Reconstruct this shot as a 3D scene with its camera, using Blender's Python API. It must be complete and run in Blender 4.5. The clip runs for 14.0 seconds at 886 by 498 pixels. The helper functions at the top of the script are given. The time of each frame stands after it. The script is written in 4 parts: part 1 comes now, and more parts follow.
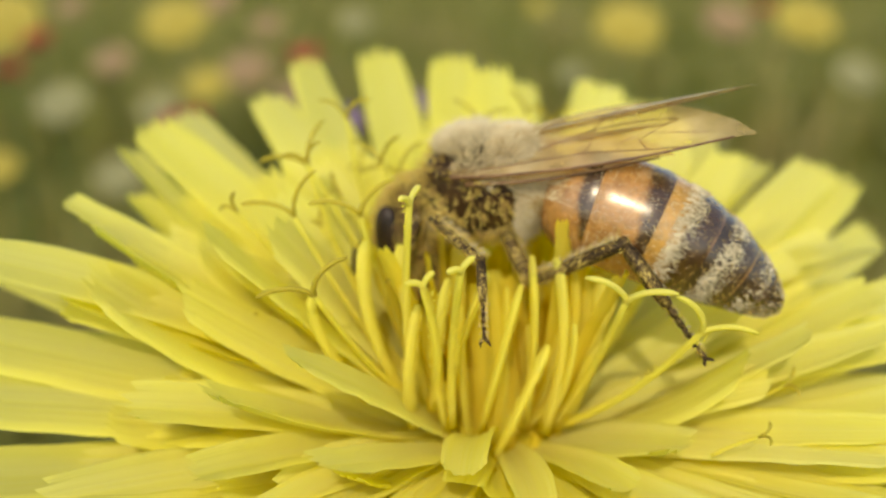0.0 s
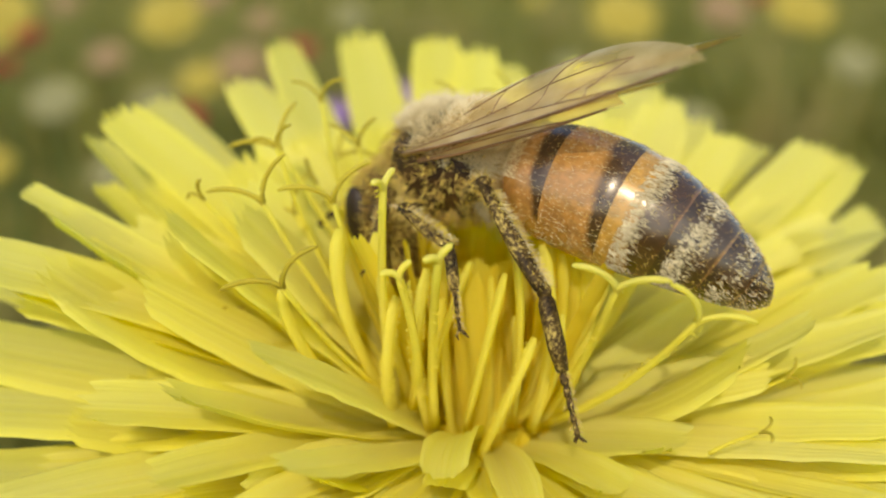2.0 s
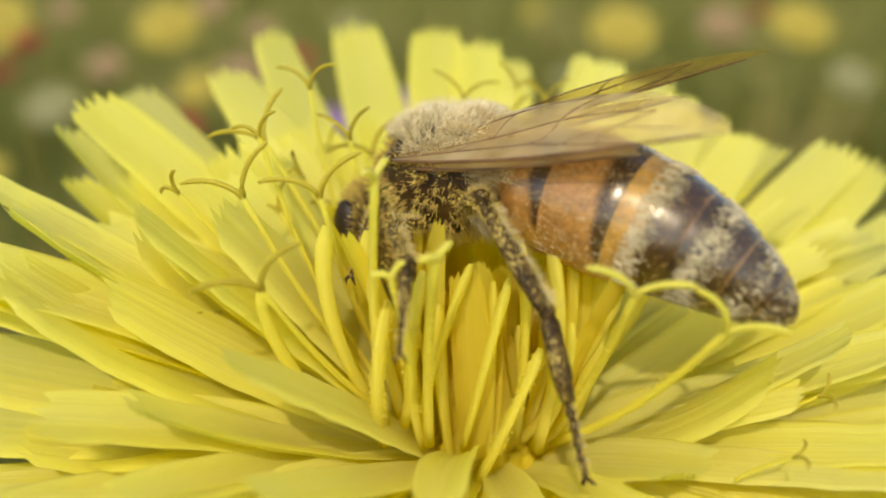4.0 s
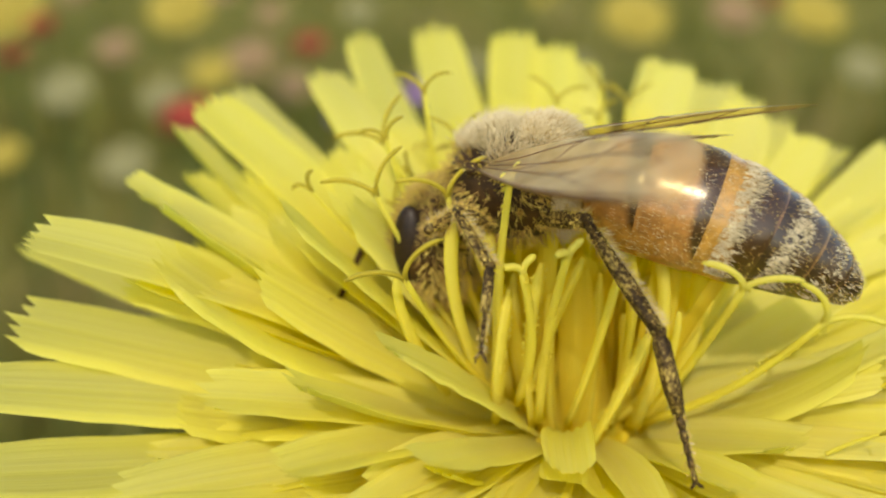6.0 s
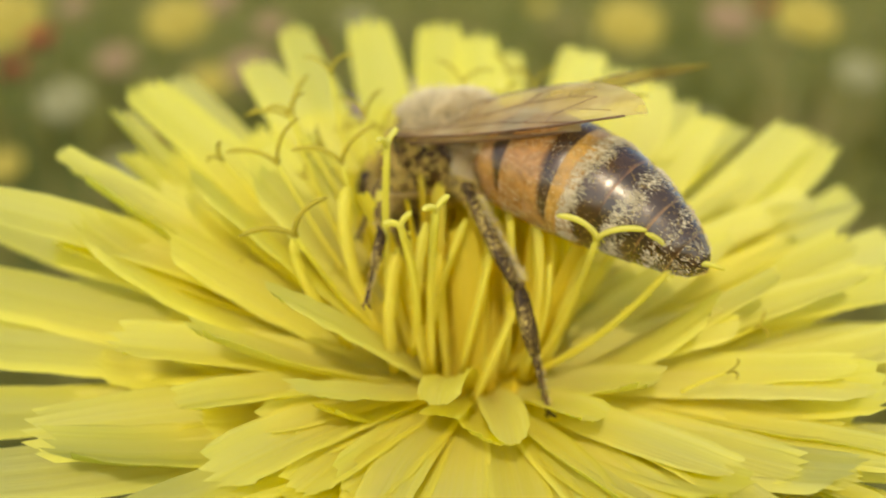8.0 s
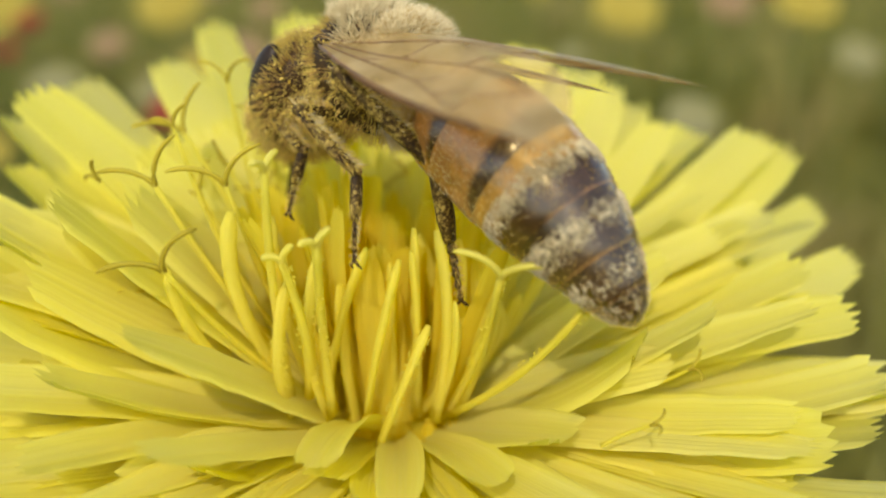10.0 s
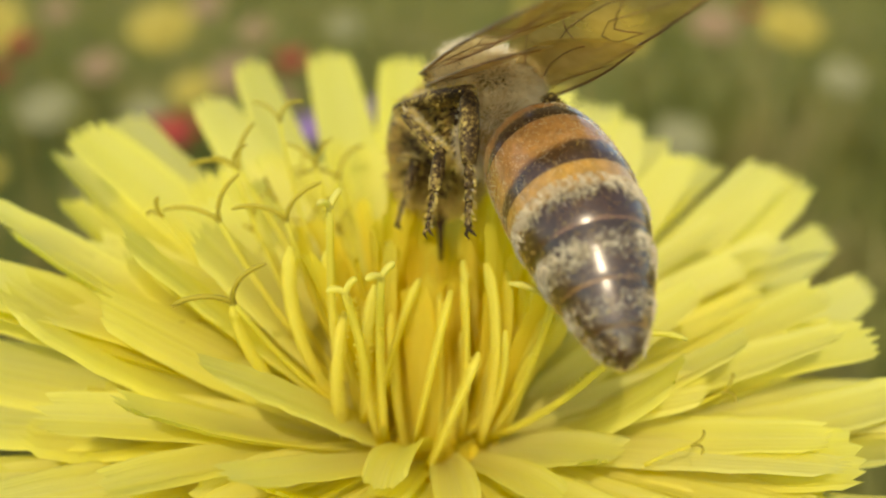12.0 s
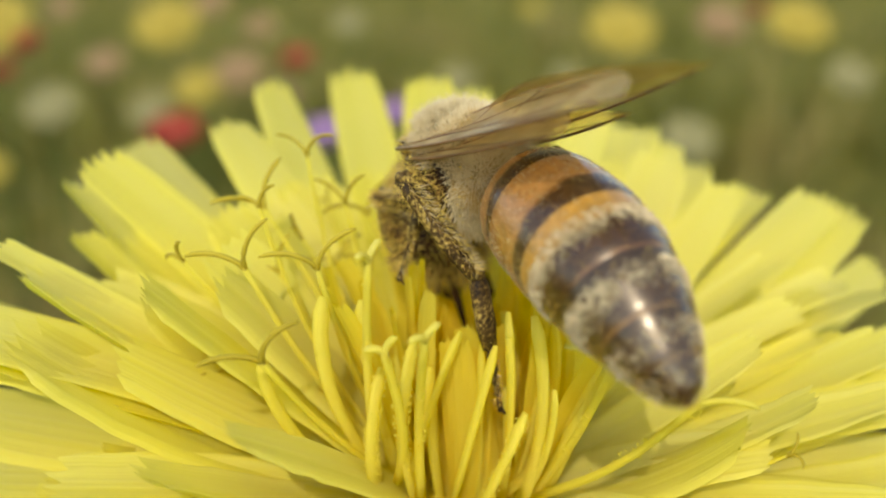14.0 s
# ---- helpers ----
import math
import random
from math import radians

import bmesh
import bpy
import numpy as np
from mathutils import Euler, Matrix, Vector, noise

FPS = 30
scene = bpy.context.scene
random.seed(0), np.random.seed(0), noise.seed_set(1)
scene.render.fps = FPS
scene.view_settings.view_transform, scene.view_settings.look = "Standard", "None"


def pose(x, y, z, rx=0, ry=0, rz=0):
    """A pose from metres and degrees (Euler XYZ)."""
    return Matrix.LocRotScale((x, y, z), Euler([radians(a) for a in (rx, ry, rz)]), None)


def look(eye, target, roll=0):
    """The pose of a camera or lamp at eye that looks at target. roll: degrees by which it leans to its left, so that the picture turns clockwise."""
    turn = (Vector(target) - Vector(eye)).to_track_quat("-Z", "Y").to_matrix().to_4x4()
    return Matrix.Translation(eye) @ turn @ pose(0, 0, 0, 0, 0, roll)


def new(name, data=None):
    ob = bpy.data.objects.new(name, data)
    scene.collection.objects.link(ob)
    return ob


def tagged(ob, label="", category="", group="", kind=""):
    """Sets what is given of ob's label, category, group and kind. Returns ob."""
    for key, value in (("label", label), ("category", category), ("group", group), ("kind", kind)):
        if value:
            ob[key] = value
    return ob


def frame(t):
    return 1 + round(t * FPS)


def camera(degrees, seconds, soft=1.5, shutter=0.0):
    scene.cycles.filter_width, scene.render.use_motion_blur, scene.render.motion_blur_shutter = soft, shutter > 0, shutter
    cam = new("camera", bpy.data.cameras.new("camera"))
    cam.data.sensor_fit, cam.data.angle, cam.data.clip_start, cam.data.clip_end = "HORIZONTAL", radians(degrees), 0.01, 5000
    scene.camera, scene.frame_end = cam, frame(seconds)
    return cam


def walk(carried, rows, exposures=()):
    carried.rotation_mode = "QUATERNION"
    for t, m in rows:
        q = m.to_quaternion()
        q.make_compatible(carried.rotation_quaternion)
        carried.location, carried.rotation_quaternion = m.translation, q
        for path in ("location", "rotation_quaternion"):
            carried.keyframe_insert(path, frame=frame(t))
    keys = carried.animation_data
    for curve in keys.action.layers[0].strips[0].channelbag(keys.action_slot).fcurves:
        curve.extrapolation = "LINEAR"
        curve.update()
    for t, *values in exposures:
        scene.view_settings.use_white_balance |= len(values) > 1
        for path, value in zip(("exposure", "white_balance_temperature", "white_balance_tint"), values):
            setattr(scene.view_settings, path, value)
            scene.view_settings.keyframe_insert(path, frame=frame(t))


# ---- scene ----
# Lengths of the flower and the bee are in millimetres and go through MM.
MM = 0.001
cam = camera(58.0, 14.0, soft=2.1)
cam.data.dof.use_dof = True
scene.cycles.max_bounces, scene.cycles.diffuse_bounces, scene.cycles.transmission_bounces = 14, 10, 12
cam.data.dof.focus_distance = 0.0226
cam.data.dof.aperture_fstop = 36.0
PATH = [
    (0.0, 0.00, -0.00, 300.00, 70.00, 0.00, 0.00),
    (0.5, 0.17, -0.05, 298.30, 71.18, 0.25, -0.55),
    (1.0, 2.13, -0.37, 297.97, 70.20, 0.60, -0.41),
    (1.5, 2.02, -0.90, 297.55, 70.19, 0.82, -0.42),
    (2.0, 0.59, 1.40, 299.29, 69.55, 0.55, -0.33),
    (2.5, 0.75, 0.69, 298.23, 71.06, 0.44, -0.39),
    (5.0, -0.13, 4.98, 298.15, 70.03, -0.29, -0.30),
    (5.5, -1.63, 2.27, 298.10, 70.09, 0.22, -0.17),
    (6.0, -2.81, 1.41, 299.20, 69.34, -0.43, 0.18),
    (6.5, -2.98, -0.90, 300.00, 69.52, -0.95, 0.23),
    (7.0, -0.14, -2.28, 300.12, 69.35, 0.05, -0.81),
    (7.5, -2.04, -1.46, 299.47, 69.03, -0.24, -0.52),
    (8.0, 0.79, -1.34, 298.56, 70.01, 0.10, 0.18),
    (10.5, 3.93, 2.25, 299.06, 68.76, 0.14, 0.09),
    (11.0, 4.00, 1.89, 299.17, 70.10, 0.21, -0.67),
    (11.5, 1.44, 0.70, 298.27, 70.14, 0.21, -0.69),
    (12.0, 1.97, 0.64, 299.79, 70.31, 0.06, -0.71),
    (12.5, 2.57, 1.84, 301.62, 69.96, -0.02, -0.50),
    (13.0, 2.89, 0.23, 298.79, 70.46, 0.09, -1.19),
    (13.5, 2.72, 0.82, 298.33, 70.67, -0.00, -1.24),
    (14.0, 0.83, 2.97, 300.66, 70.02, -0.03, -0.40),
]
walk(cam, [(t, pose(x * MM, y * MM, z * MM, rx, ry, rz)) for t, x, y, z, rx, ry, rz in PATH],
     [(0.0, 0.80, 7700, 7.8), (14.0, 0.80, 7700, 7.8)])

# ---- light ----
SUN_EL, SUN_AZ = 46.0, -98.0     # azimuth counted from +x towards +y
world = bpy.data.worlds.new("sky")
scene.world = world
world.use_nodes = True
wn = world.node_tree.nodes
sky = wn.new("ShaderNodeTexSky")
sky.sky_type, sky.sun_disc = "NISHITA", False
sky.sun_elevation, sky.sun_rotation = radians(SUN_EL), radians(90 - SUN_AZ)
wn["Background"].inputs["Strength"].default_value = 0.15
world.node_tree.links.new(sky.outputs["Color"], wn["Background"].inputs["Color"])
sun = new("sun", bpy.data.lights.new("sun", "SUN"))
sun.data.energy, sun.data.angle, sun.data.color = 1.15, radians(0.6), (1.0, 0.95, 0.86)
to_sun = Vector((math.cos(radians(SUN_EL)) * math.cos(radians(SUN_AZ)), math.cos(radians(SUN_EL)) * math.sin(radians(SUN_AZ)), math.sin(radians(SUN_EL))))
sun.matrix_world = look(to_sun * 3 + Vector((0, 0, 0.3)), (0, 0, 0.3))


# ---- materials ----
class Mat:
    """A node material with a few shortcuts."""

    def __init__(self, name):
        self.m = bpy.data.materials.new(name)
        self.m.use_nodes = True
        self.t = self.m.node_tree
        self.t.nodes.clear()
        self.out = self.t.nodes.new("ShaderNodeOutputMaterial")

    def node(self, kind, **ins):
        n = self.t.nodes.new(kind)
        for k, v in ins.items():
            self.put(n.inputs[k.replace("_", " ")], v)
        return n

    def put(self, sock, v):
        if isinstance(v, bpy.types.NodeSocket):
            self.t.links.new(v, sock)
        else:
            sock.default_value = v

    def noise(self, scale, detail=3.0, coord="Object", stretch=(1, 1, 1)):
        tc = self.node("ShaderNodeTexCoord")
        mp = self.node("ShaderNodeMapping")
        self.put(mp.inputs["Vector"], tc.outputs[coord])
        mp.inputs["Scale"].default_value = stretch
        n = self.node("ShaderNodeTexNoise", Scale=scale, Detail=detail)
        self.put(n.inputs["Vector"], mp.outputs["Vector"])
        return n.outputs["Fac"]

    def ramp(self, fac, *stops):
        n = self.node("ShaderNodeValToRGB")
        self.put(n.inputs["Fac"], fac)
        el = n.color_ramp.elements
        while len(el) < len(stops):
            el.new(0.5)
        for e, (p, c) in zip(el, stops):
            e.position, e.color = p, (*c, 1) if len(c) == 3 else c
        return n.outputs["Color"]

    def mix(self, fac, a, b, kind="MIX"):
        n = self.node("ShaderNodeMix")
        n.data_type, n.blend_type = "RGBA", kind
        self.put(n.inputs[0], fac)
        self.put(n.inputs[6], a if isinstance(a, bpy.types.NodeSocket) else (*a, 1))
        self.put(n.inputs[7], b if isinstance(b, bpy.types.NodeSocket) else (*b, 1))
        return n.outputs[2]

    def math(self, op, a, b=0.0):
        n = self.node("ShaderNodeMath")
        n.operation = op
        self.put(n.inputs[0], a)
        self.put(n.inputs[1], b)
        return n.outputs[0]

    def bump(self, height, strength, dist):
        n = self.node("ShaderNodeBump", Strength=strength, Distance=dist)
        self.put(n.inputs["Height"], height)
        return n.outputs["Normal"]

    def principled(self, color, rough=0.5, normal=None, **ins):
        n = self.node("ShaderNodeBsdfPrincipled", Roughness=rough, **ins)
        self.put(n.inputs["Base Color"], color if isinstance(color, bpy.types.NodeSocket) else (*color, 1))
        if normal:
            self.put(n.inputs["Normal"], normal)
        return n.outputs[0]

    def finish(self, shader):
        self.t.links.new(shader, self.out.inputs["Surface"])
        return self.m

    def shaders(self, fac, a, b):
        n = self.node("ShaderNodeMixShader")
        self.put(n.inputs[0], fac)
        self.t.links.new(a, n.inputs[1])
        self.t.links.new(b, n.inputs[2])
        return n.outputs[0]


def leafy(name, dark, light, through_colour, amount, grain, rough=0.55, streak=True):
    """A thin petal or blade: fine lengthwise streaks, and light that shines through."""
    k = Mat(name)
    info = k.node("ShaderNodeObjectInfo")
    big = k.noise(grain * 0.12, 2.0)
    uv = k.node("ShaderNodeTexCoord")
    mp = k.node("ShaderNodeMapping")
    k.put(mp.inputs["Vector"], uv.outputs["UV"])
    mp.inputs["Scale"].default_value = (14, 0.8, 1)
    st = k.node("ShaderNodeTexNoise", Scale=1.0, Detail=4.0)
    k.put(st.inputs["Vector"], mp.outputs["Vector"])
    f = k.math("ADD", k.math("MULTIPLY", st.outputs["Fac"], 0.5), k.math("MULTIPLY", big, 0.3))
    f = k.math("ADD", f, k.math("MULTIPLY", info.outputs["Random"], 0.2))
    col = k.ramp(f, (0.3, dark), (0.68, light))
    nor = k.bump(st.outputs["Fac"], 0.45 if streak else 0.1, 0.00008)
    pr = k.principled(col, rough, nor, Specular_IOR_Level=0.15)
    tr = k.node("ShaderNodeBsdfTranslucent")
    k.put(tr.inputs["Color"], k.mix(0.92, col, through_colour, "MIX"))
    k.put(tr.inputs["Normal"], nor)
    return k.finish(k.shaders(amount, pr, tr.outputs[0]))


PETAL = leafy("petal_yellow", (0.88, 0.80, 0.13), (0.91, 0.855, 0.30), (0.955, 0.885, 0.015), 0.54, 900, 0.6)
STRAND = leafy("floret_yellow", (0.88, 0.79, 0.12), (0.92, 0.85, 0.20), (0.985, 0.90, 0.05), 0.6, 900, 0.6)
YOUNG = leafy("young_petal", (0.90, 0.74, 0.07), (0.94, 0.81, 0.13), (0.98, 0.84, 0.01), 0.62, 900, 0.65)
STIGMA = leafy("stigma_olive", (0.50, 0.39, 0.04), (0.70, 0.58, 0.07), (0.7, 0.6, 0.03), 0.3, 900)
CUSHION = leafy("floret_base", (0.84, 0.70, 0.05), (0.90, 0.78, 0.08), (0.96, 0.80, 0.01), 0.6, 900)
SEPAL = leafy("bract_green", (0.05, 0.09, 0.02), (0.10, 0.16, 0.04), (0.2, 0.3, 0.04), 0.2, 400)


def meadow_green(name):
    """Blades in patches of green, olive and straw, with light shining through."""
    k = Mat(name)
    patch = k.noise(5.0, 3.0)
    fine = k.noise(60.0, 2.0)
    f = k.math("ADD", k.math("MULTIPLY", patch, 0.75), k.math("MULTIPLY", fine, 0.25))
    col = k.ramp(f, (0.36, (0.125, 0.135, 0.020)), (0.46, (0.215, 0.22, 0.037)), (0.54, (0.30, 0.265, 0.058)), (0.64, (0.39, 0.315, 0.10)))
    tr = k.node("ShaderNodeBsdfTranslucent")
    k.put(tr.inputs["Color"], col)
    return k.finish(k.shaders(0.35, k.principled(col, 0.6), tr.outputs[0]))


GRASS = meadow_green("grass_green")


def plain(name, a, b, scale, rough=0.6, **ins):
    k = Mat(name)
    n = k.noise(scale, 4.0)
    return k.finish(k.principled(k.ramp(n, (0.3, a), (0.7, b)), rough, k.bump(n, 0.3, 0.2 / scale), **ins))


SOIL = plain("meadow_soil", (0.09, 0.09, 0.018), (0.20, 0.185, 0.045), 9.0, 0.95)
POLLEN = plain("pollen", (0.75, 0.52, 0.06), (0.90, 0.74, 0.22), 4000, 0.7)
CUTICLE = plain("dark_cuticle", (0.02, 0.010, 0.004), (0.08, 0.04, 0.012), 2500, 0.5, Specular_IOR_Level=0.2)
DOWN = plain("downy_cuticle", (0.26, 0.17, 0.06), (0.46, 0.34, 0.14), 2200, 0.8)
LEG = plain("leg_cuticle", (0.02, 0.011, 0.004), (0.08, 0.042, 0.014), 1800, 0.5, Specular_IOR_Level=0.2)


def dusted(name):
    """Dark limb skin with yellowish pollen dust lying in patches."""
    k = Mat(name)
    n = k.noise(1500, 5.0)
    fine = k.noise(9000, 2.0)
    f = k.math("ADD", k.math("MULTIPLY", n, 0.45), k.math("MULTIPLY", fine, 0.55))
    return k.finish(k.principled(k.ramp(f, (0.39, (0.018, 0.010, 0.004)), (0.53, (0.085, 0.05, 0.013)), (0.65, (0.44, 0.32, 0.085))), 0.6, k.bump(fine, 0.4, 0.00003), Specular_IOR_Level=0.2))


LIMB = dusted("leg_dusted")
EYE = plain("eye_black", (0.014, 0.008, 0.004), (0.035, 0.02, 0.010), 6000, 0.42, Specular_IOR_Level=0.25)
HAIR_PALE = plain("hair_cream", (0.66, 0.54, 0.30), (0.84, 0.73, 0.46), 1500, 0.7)
HAIR_FELT = plain("hair_felt", (0.58, 0.47, 0.27), (0.88, 0.77, 0.50), 2500, 0.6)
HAIR_TAN = plain("hair_tan", (0.42, 0.25, 0.06), (0.64, 0.43, 0.13), 1500, 0.7)
HAIR_GOLD = plain("hair_gold", (0.56, 0.40, 0.06), (0.82, 0.65, 0.17), 1500, 0.7)
WILD_YELLOW = plain("wildflower_yellow", (0.31, 0.24, 0.025), (0.42, 0.33, 0.05), 60, 0.7)
RED = plain("poppy_red", (0.34, 0.03, 0.015), (0.46, 0.07, 0.04), 60, 0.6)
PINK = plain("pale_pink", (0.23, 0.15, 0.06), (0.30, 0.19, 0.09), 60, 0.6)
WHITE = plain("seed_grey", (0.21, 0.20, 0.08), (0.26, 0.24, 0.11), 60, 0.8)
PURPLE = plain("petal_purple", (0.28, 0.16, 0.36), (0.42, 0.27, 0.50), 60, 0.6)


def tergite_material(name, front, back, edge, start, side_fade):
    """Horny plate of the abdomen: V runs from front to rear edge, U round the body from the back ridge."""
    k = Mat(name)
    tc = k.node("ShaderNodeTexCoord")
    xyz = k.node("ShaderNodeSeparateXYZ")
    k.put(xyz.inputs[0], tc.outputs["UV"])
    n1 = k.noise(900, 3.0)
    n2 = k.noise(5000, 3.0)
    v = k.math("ADD", xyz.outputs["Y"], k.math("MULTIPLY", k.math("SUBTRACT", n1, 0.5), 0.22))
    v = k.math("SUBTRACT", v, k.math("MULTIPLY", k.math("POWER", k.math("ABSOLUTE", xyz.outputs["X"]), 2.0), side_fade))
    base = k.ramp(v, (start - 0.05, front), (start + 0.05, back), (0.95, back), (0.985, edge))
    grit = k.ramp(n2, (0.35, (0.72, 0.72, 0.72)), (0.65, (1.12, 1.12, 1.12)))
    col = k.mix(1.0, base, grit, "MULTIPLY")
    rough = k.math("ADD", 0.20, k.math("MULTIPLY", n1, 0.16))
    return k.finish(k.principled(col, rough, k.bump(n2, 0.15, 0.00003), Specular_IOR_Level=0.75, Specular_Tint=(1.0, 0.90, 0.74, 1), Coat_Weight=0.5, Coat_Roughness=0.25))


AMBER = (0.40, 0.185, 0.046)
DARK = (0.055, 0.023, 0.006)
T_FIRST = tergite_material("plate_amber", AMBER, DARK, DARK, 0.66, 0.8)
T_MID = tergite_material("plate_half", (0.46, 0.24, 0.045), DARK, (0.22, 0.10, 0.035), 0.45, 0.4)
T_DARK = tergite_material("plate_dark", (0.034, 0.016, 0.006), (0.055, 0.027, 0.010), (0.24, 0.12, 0.04), 0.3, 0.0)
T_BELLY = plain("belly_amber", (0.36, 0.15, 0.03), (0.52, 0.25, 0.06), 1200, 0.4)


def wing_material():
    k = Mat("wing_membrane")
    n = k.noise(700, 3.0)
    fine = k.noise(6000, 2.0)
    tp = k.node("ShaderNodeBsdfTransparent")
    k.put(tp.inputs["Color"], (0.97, 0.87, 0.60, 1))
    pr = k.principled(k.ramp(n, (0.3, (0.55, 0.39, 0.16)), (0.7, (0.70, 0.53, 0.27))), 0.32, k.bump(fine, 0.3, 0.00002), Thin_Film_Thickness=320.0)
    return k.finish(k.shaders(k.ramp(n, (0.3, (0.34, 0.34, 0.34)), (0.7, (0.54, 0.54, 0.54))), tp.outputs[0], pr))


WING = wing_material()
VEIN = plain("wing_vein", (0.11, 0.05, 0.018), (0.22, 0.11, 0.04), 900, 0.4)


# ---- mesh helpers ----
def mesh_from(name, verts, faces, mats, scale=MM, uvs=None, face_mats=None, smooth=True):
    me = bpy.data.meshes.new(name)
    me.from_pydata([tuple(c * scale for c in v) for v in verts], [], faces)
    for m in mats:
        me.materials.append(m)
    if uvs:
        lay = me.uv_layers.new(name="UVMap")
        for loop in me.loops:
            lay.data[loop.index].uv = uvs[loop.vertex_index]
    if face_mats:
        me.polygons.foreach_set("material_index", face_mats)
    if smooth:
        me.polygons.foreach_set("use_smooth", [True] * len(me.polygons))
    me.update()
    return me


def part(name, me, parent=None, label=""):
    ob = new(name, me)
    if parent:
        ob.parent = parent
    return tagged(ob, label)


class Heap:
    """Gathers vertices, faces, UVs and material numbers of one mesh, in millimetres."""

    def __init__(self):
        self.v, self.f, self.uv, self.fm = [], [], [], []

    def add(self, verts, faces, uvs=None, mat=0):
        o = len(self.v)
        self.v += [tuple(p) for p in verts]
        self.uv += uvs if uvs else [(0.5, 0.5)] * len(verts)
        self.f += [tuple(i + o for i in f) for f in faces]
        self.fm += [mat] * len(faces)

    def mesh(self, name, *mats):
        return mesh_from(name, self.v, self.f, mats, uvs=self.uv, face_mats=self.fm)

    def tube(self, pts, radii, sides=7, mat=0, flat=1.0, wide=(0, 0, 1)):
        """A tapered tube along pts; flat squeezes it across the axis nearest to wide."""
        pts = [Vector(p) for p in pts]
        verts, uvs = [], []
        n = len(pts)
        for i, p in enumerate(pts):
            d = (pts[min(i + 1, n - 1)] - pts[max(i - 1, 0)]).normalized()
            a = d.cross(Vector(wide))
            if a.length < 1e-4:
                a = d.cross(Vector((0, 1, 0)))
            a.normalize()
            b = a.cross(d)
            for j in range(sides):
                w = 2 * math.pi * j / sides
                verts.append(p + (a * math.cos(w) * flat + b * math.sin(w)) * radii[i])
                uvs.append((j / sides, i / (n - 1)))
        faces = [(i * sides + j, i * sides + (j + 1) % sides, (i + 1) * sides + (j + 1) % sides, (i + 1) * sides + j) for i in range(n - 1) for j in range(sides)]
        faces += [tuple(range(sides))[::-1], tuple(range((n - 1) * sides, n * sides))]
        self.add(verts, faces, uvs, mat)

    def ball(self, c, r, seg=16, rings=10, mat=0, turn=None):
        verts, uvs = [], []
        r = (r, r, r) if isinstance(r, (int, float)) else r
        for i in range(rings + 1):
            th = math.pi * i / rings
            for j in range(seg):
                ph = 2 * math.pi * j / seg
                p = Vector((r[0] * math.sin(th) * math.cos(ph), r[1] * math.sin(th) * math.sin(ph), r[2] * math.cos(th)))
                if turn:
                    p = turn @ p
                verts.append(p + Vector(c))
                uvs.append((j / seg, i / rings))
        faces = [(i * seg + j, (i + 1) * seg + j, (i + 1) * seg + (j + 1) % seg, i * seg + (j + 1) % seg) for i in range(rings) for j in range(seg)]
        self.add(verts, faces, uvs, mat)

    def hair(self, p, d, length, r, bend=(0, 0, 0), mat=0):
        p, d = Vector(p), Vector(d).normalized()
        a = d.orthogonal().normalized()
        b = d.cross(a)
        mid = p + d * length * 0.55 + Vector(bend) * length * 0.2
        tip = p + d * length + Vector(bend) * length * 0.7
        vs = [p + (a * math.cos(w) + b * math.sin(w)) * r for w in (0, 2.09, 4.19)]
        vs += [mid + (a * math.cos(w) + b * math.sin(w)) * r * 0.75 for w in (0, 2.09, 4.19)] + [tip]
        self.add(vs, [(0, 1, 4, 3), (1, 2, 5, 4), (2, 0, 3, 5), (3, 4, 6), (4, 5, 6), (5, 3, 6)], None, mat)


rng = random.Random(7)

# ---- flower head ----
CENTRE = Vector((2.0, 26.5, 284.0))


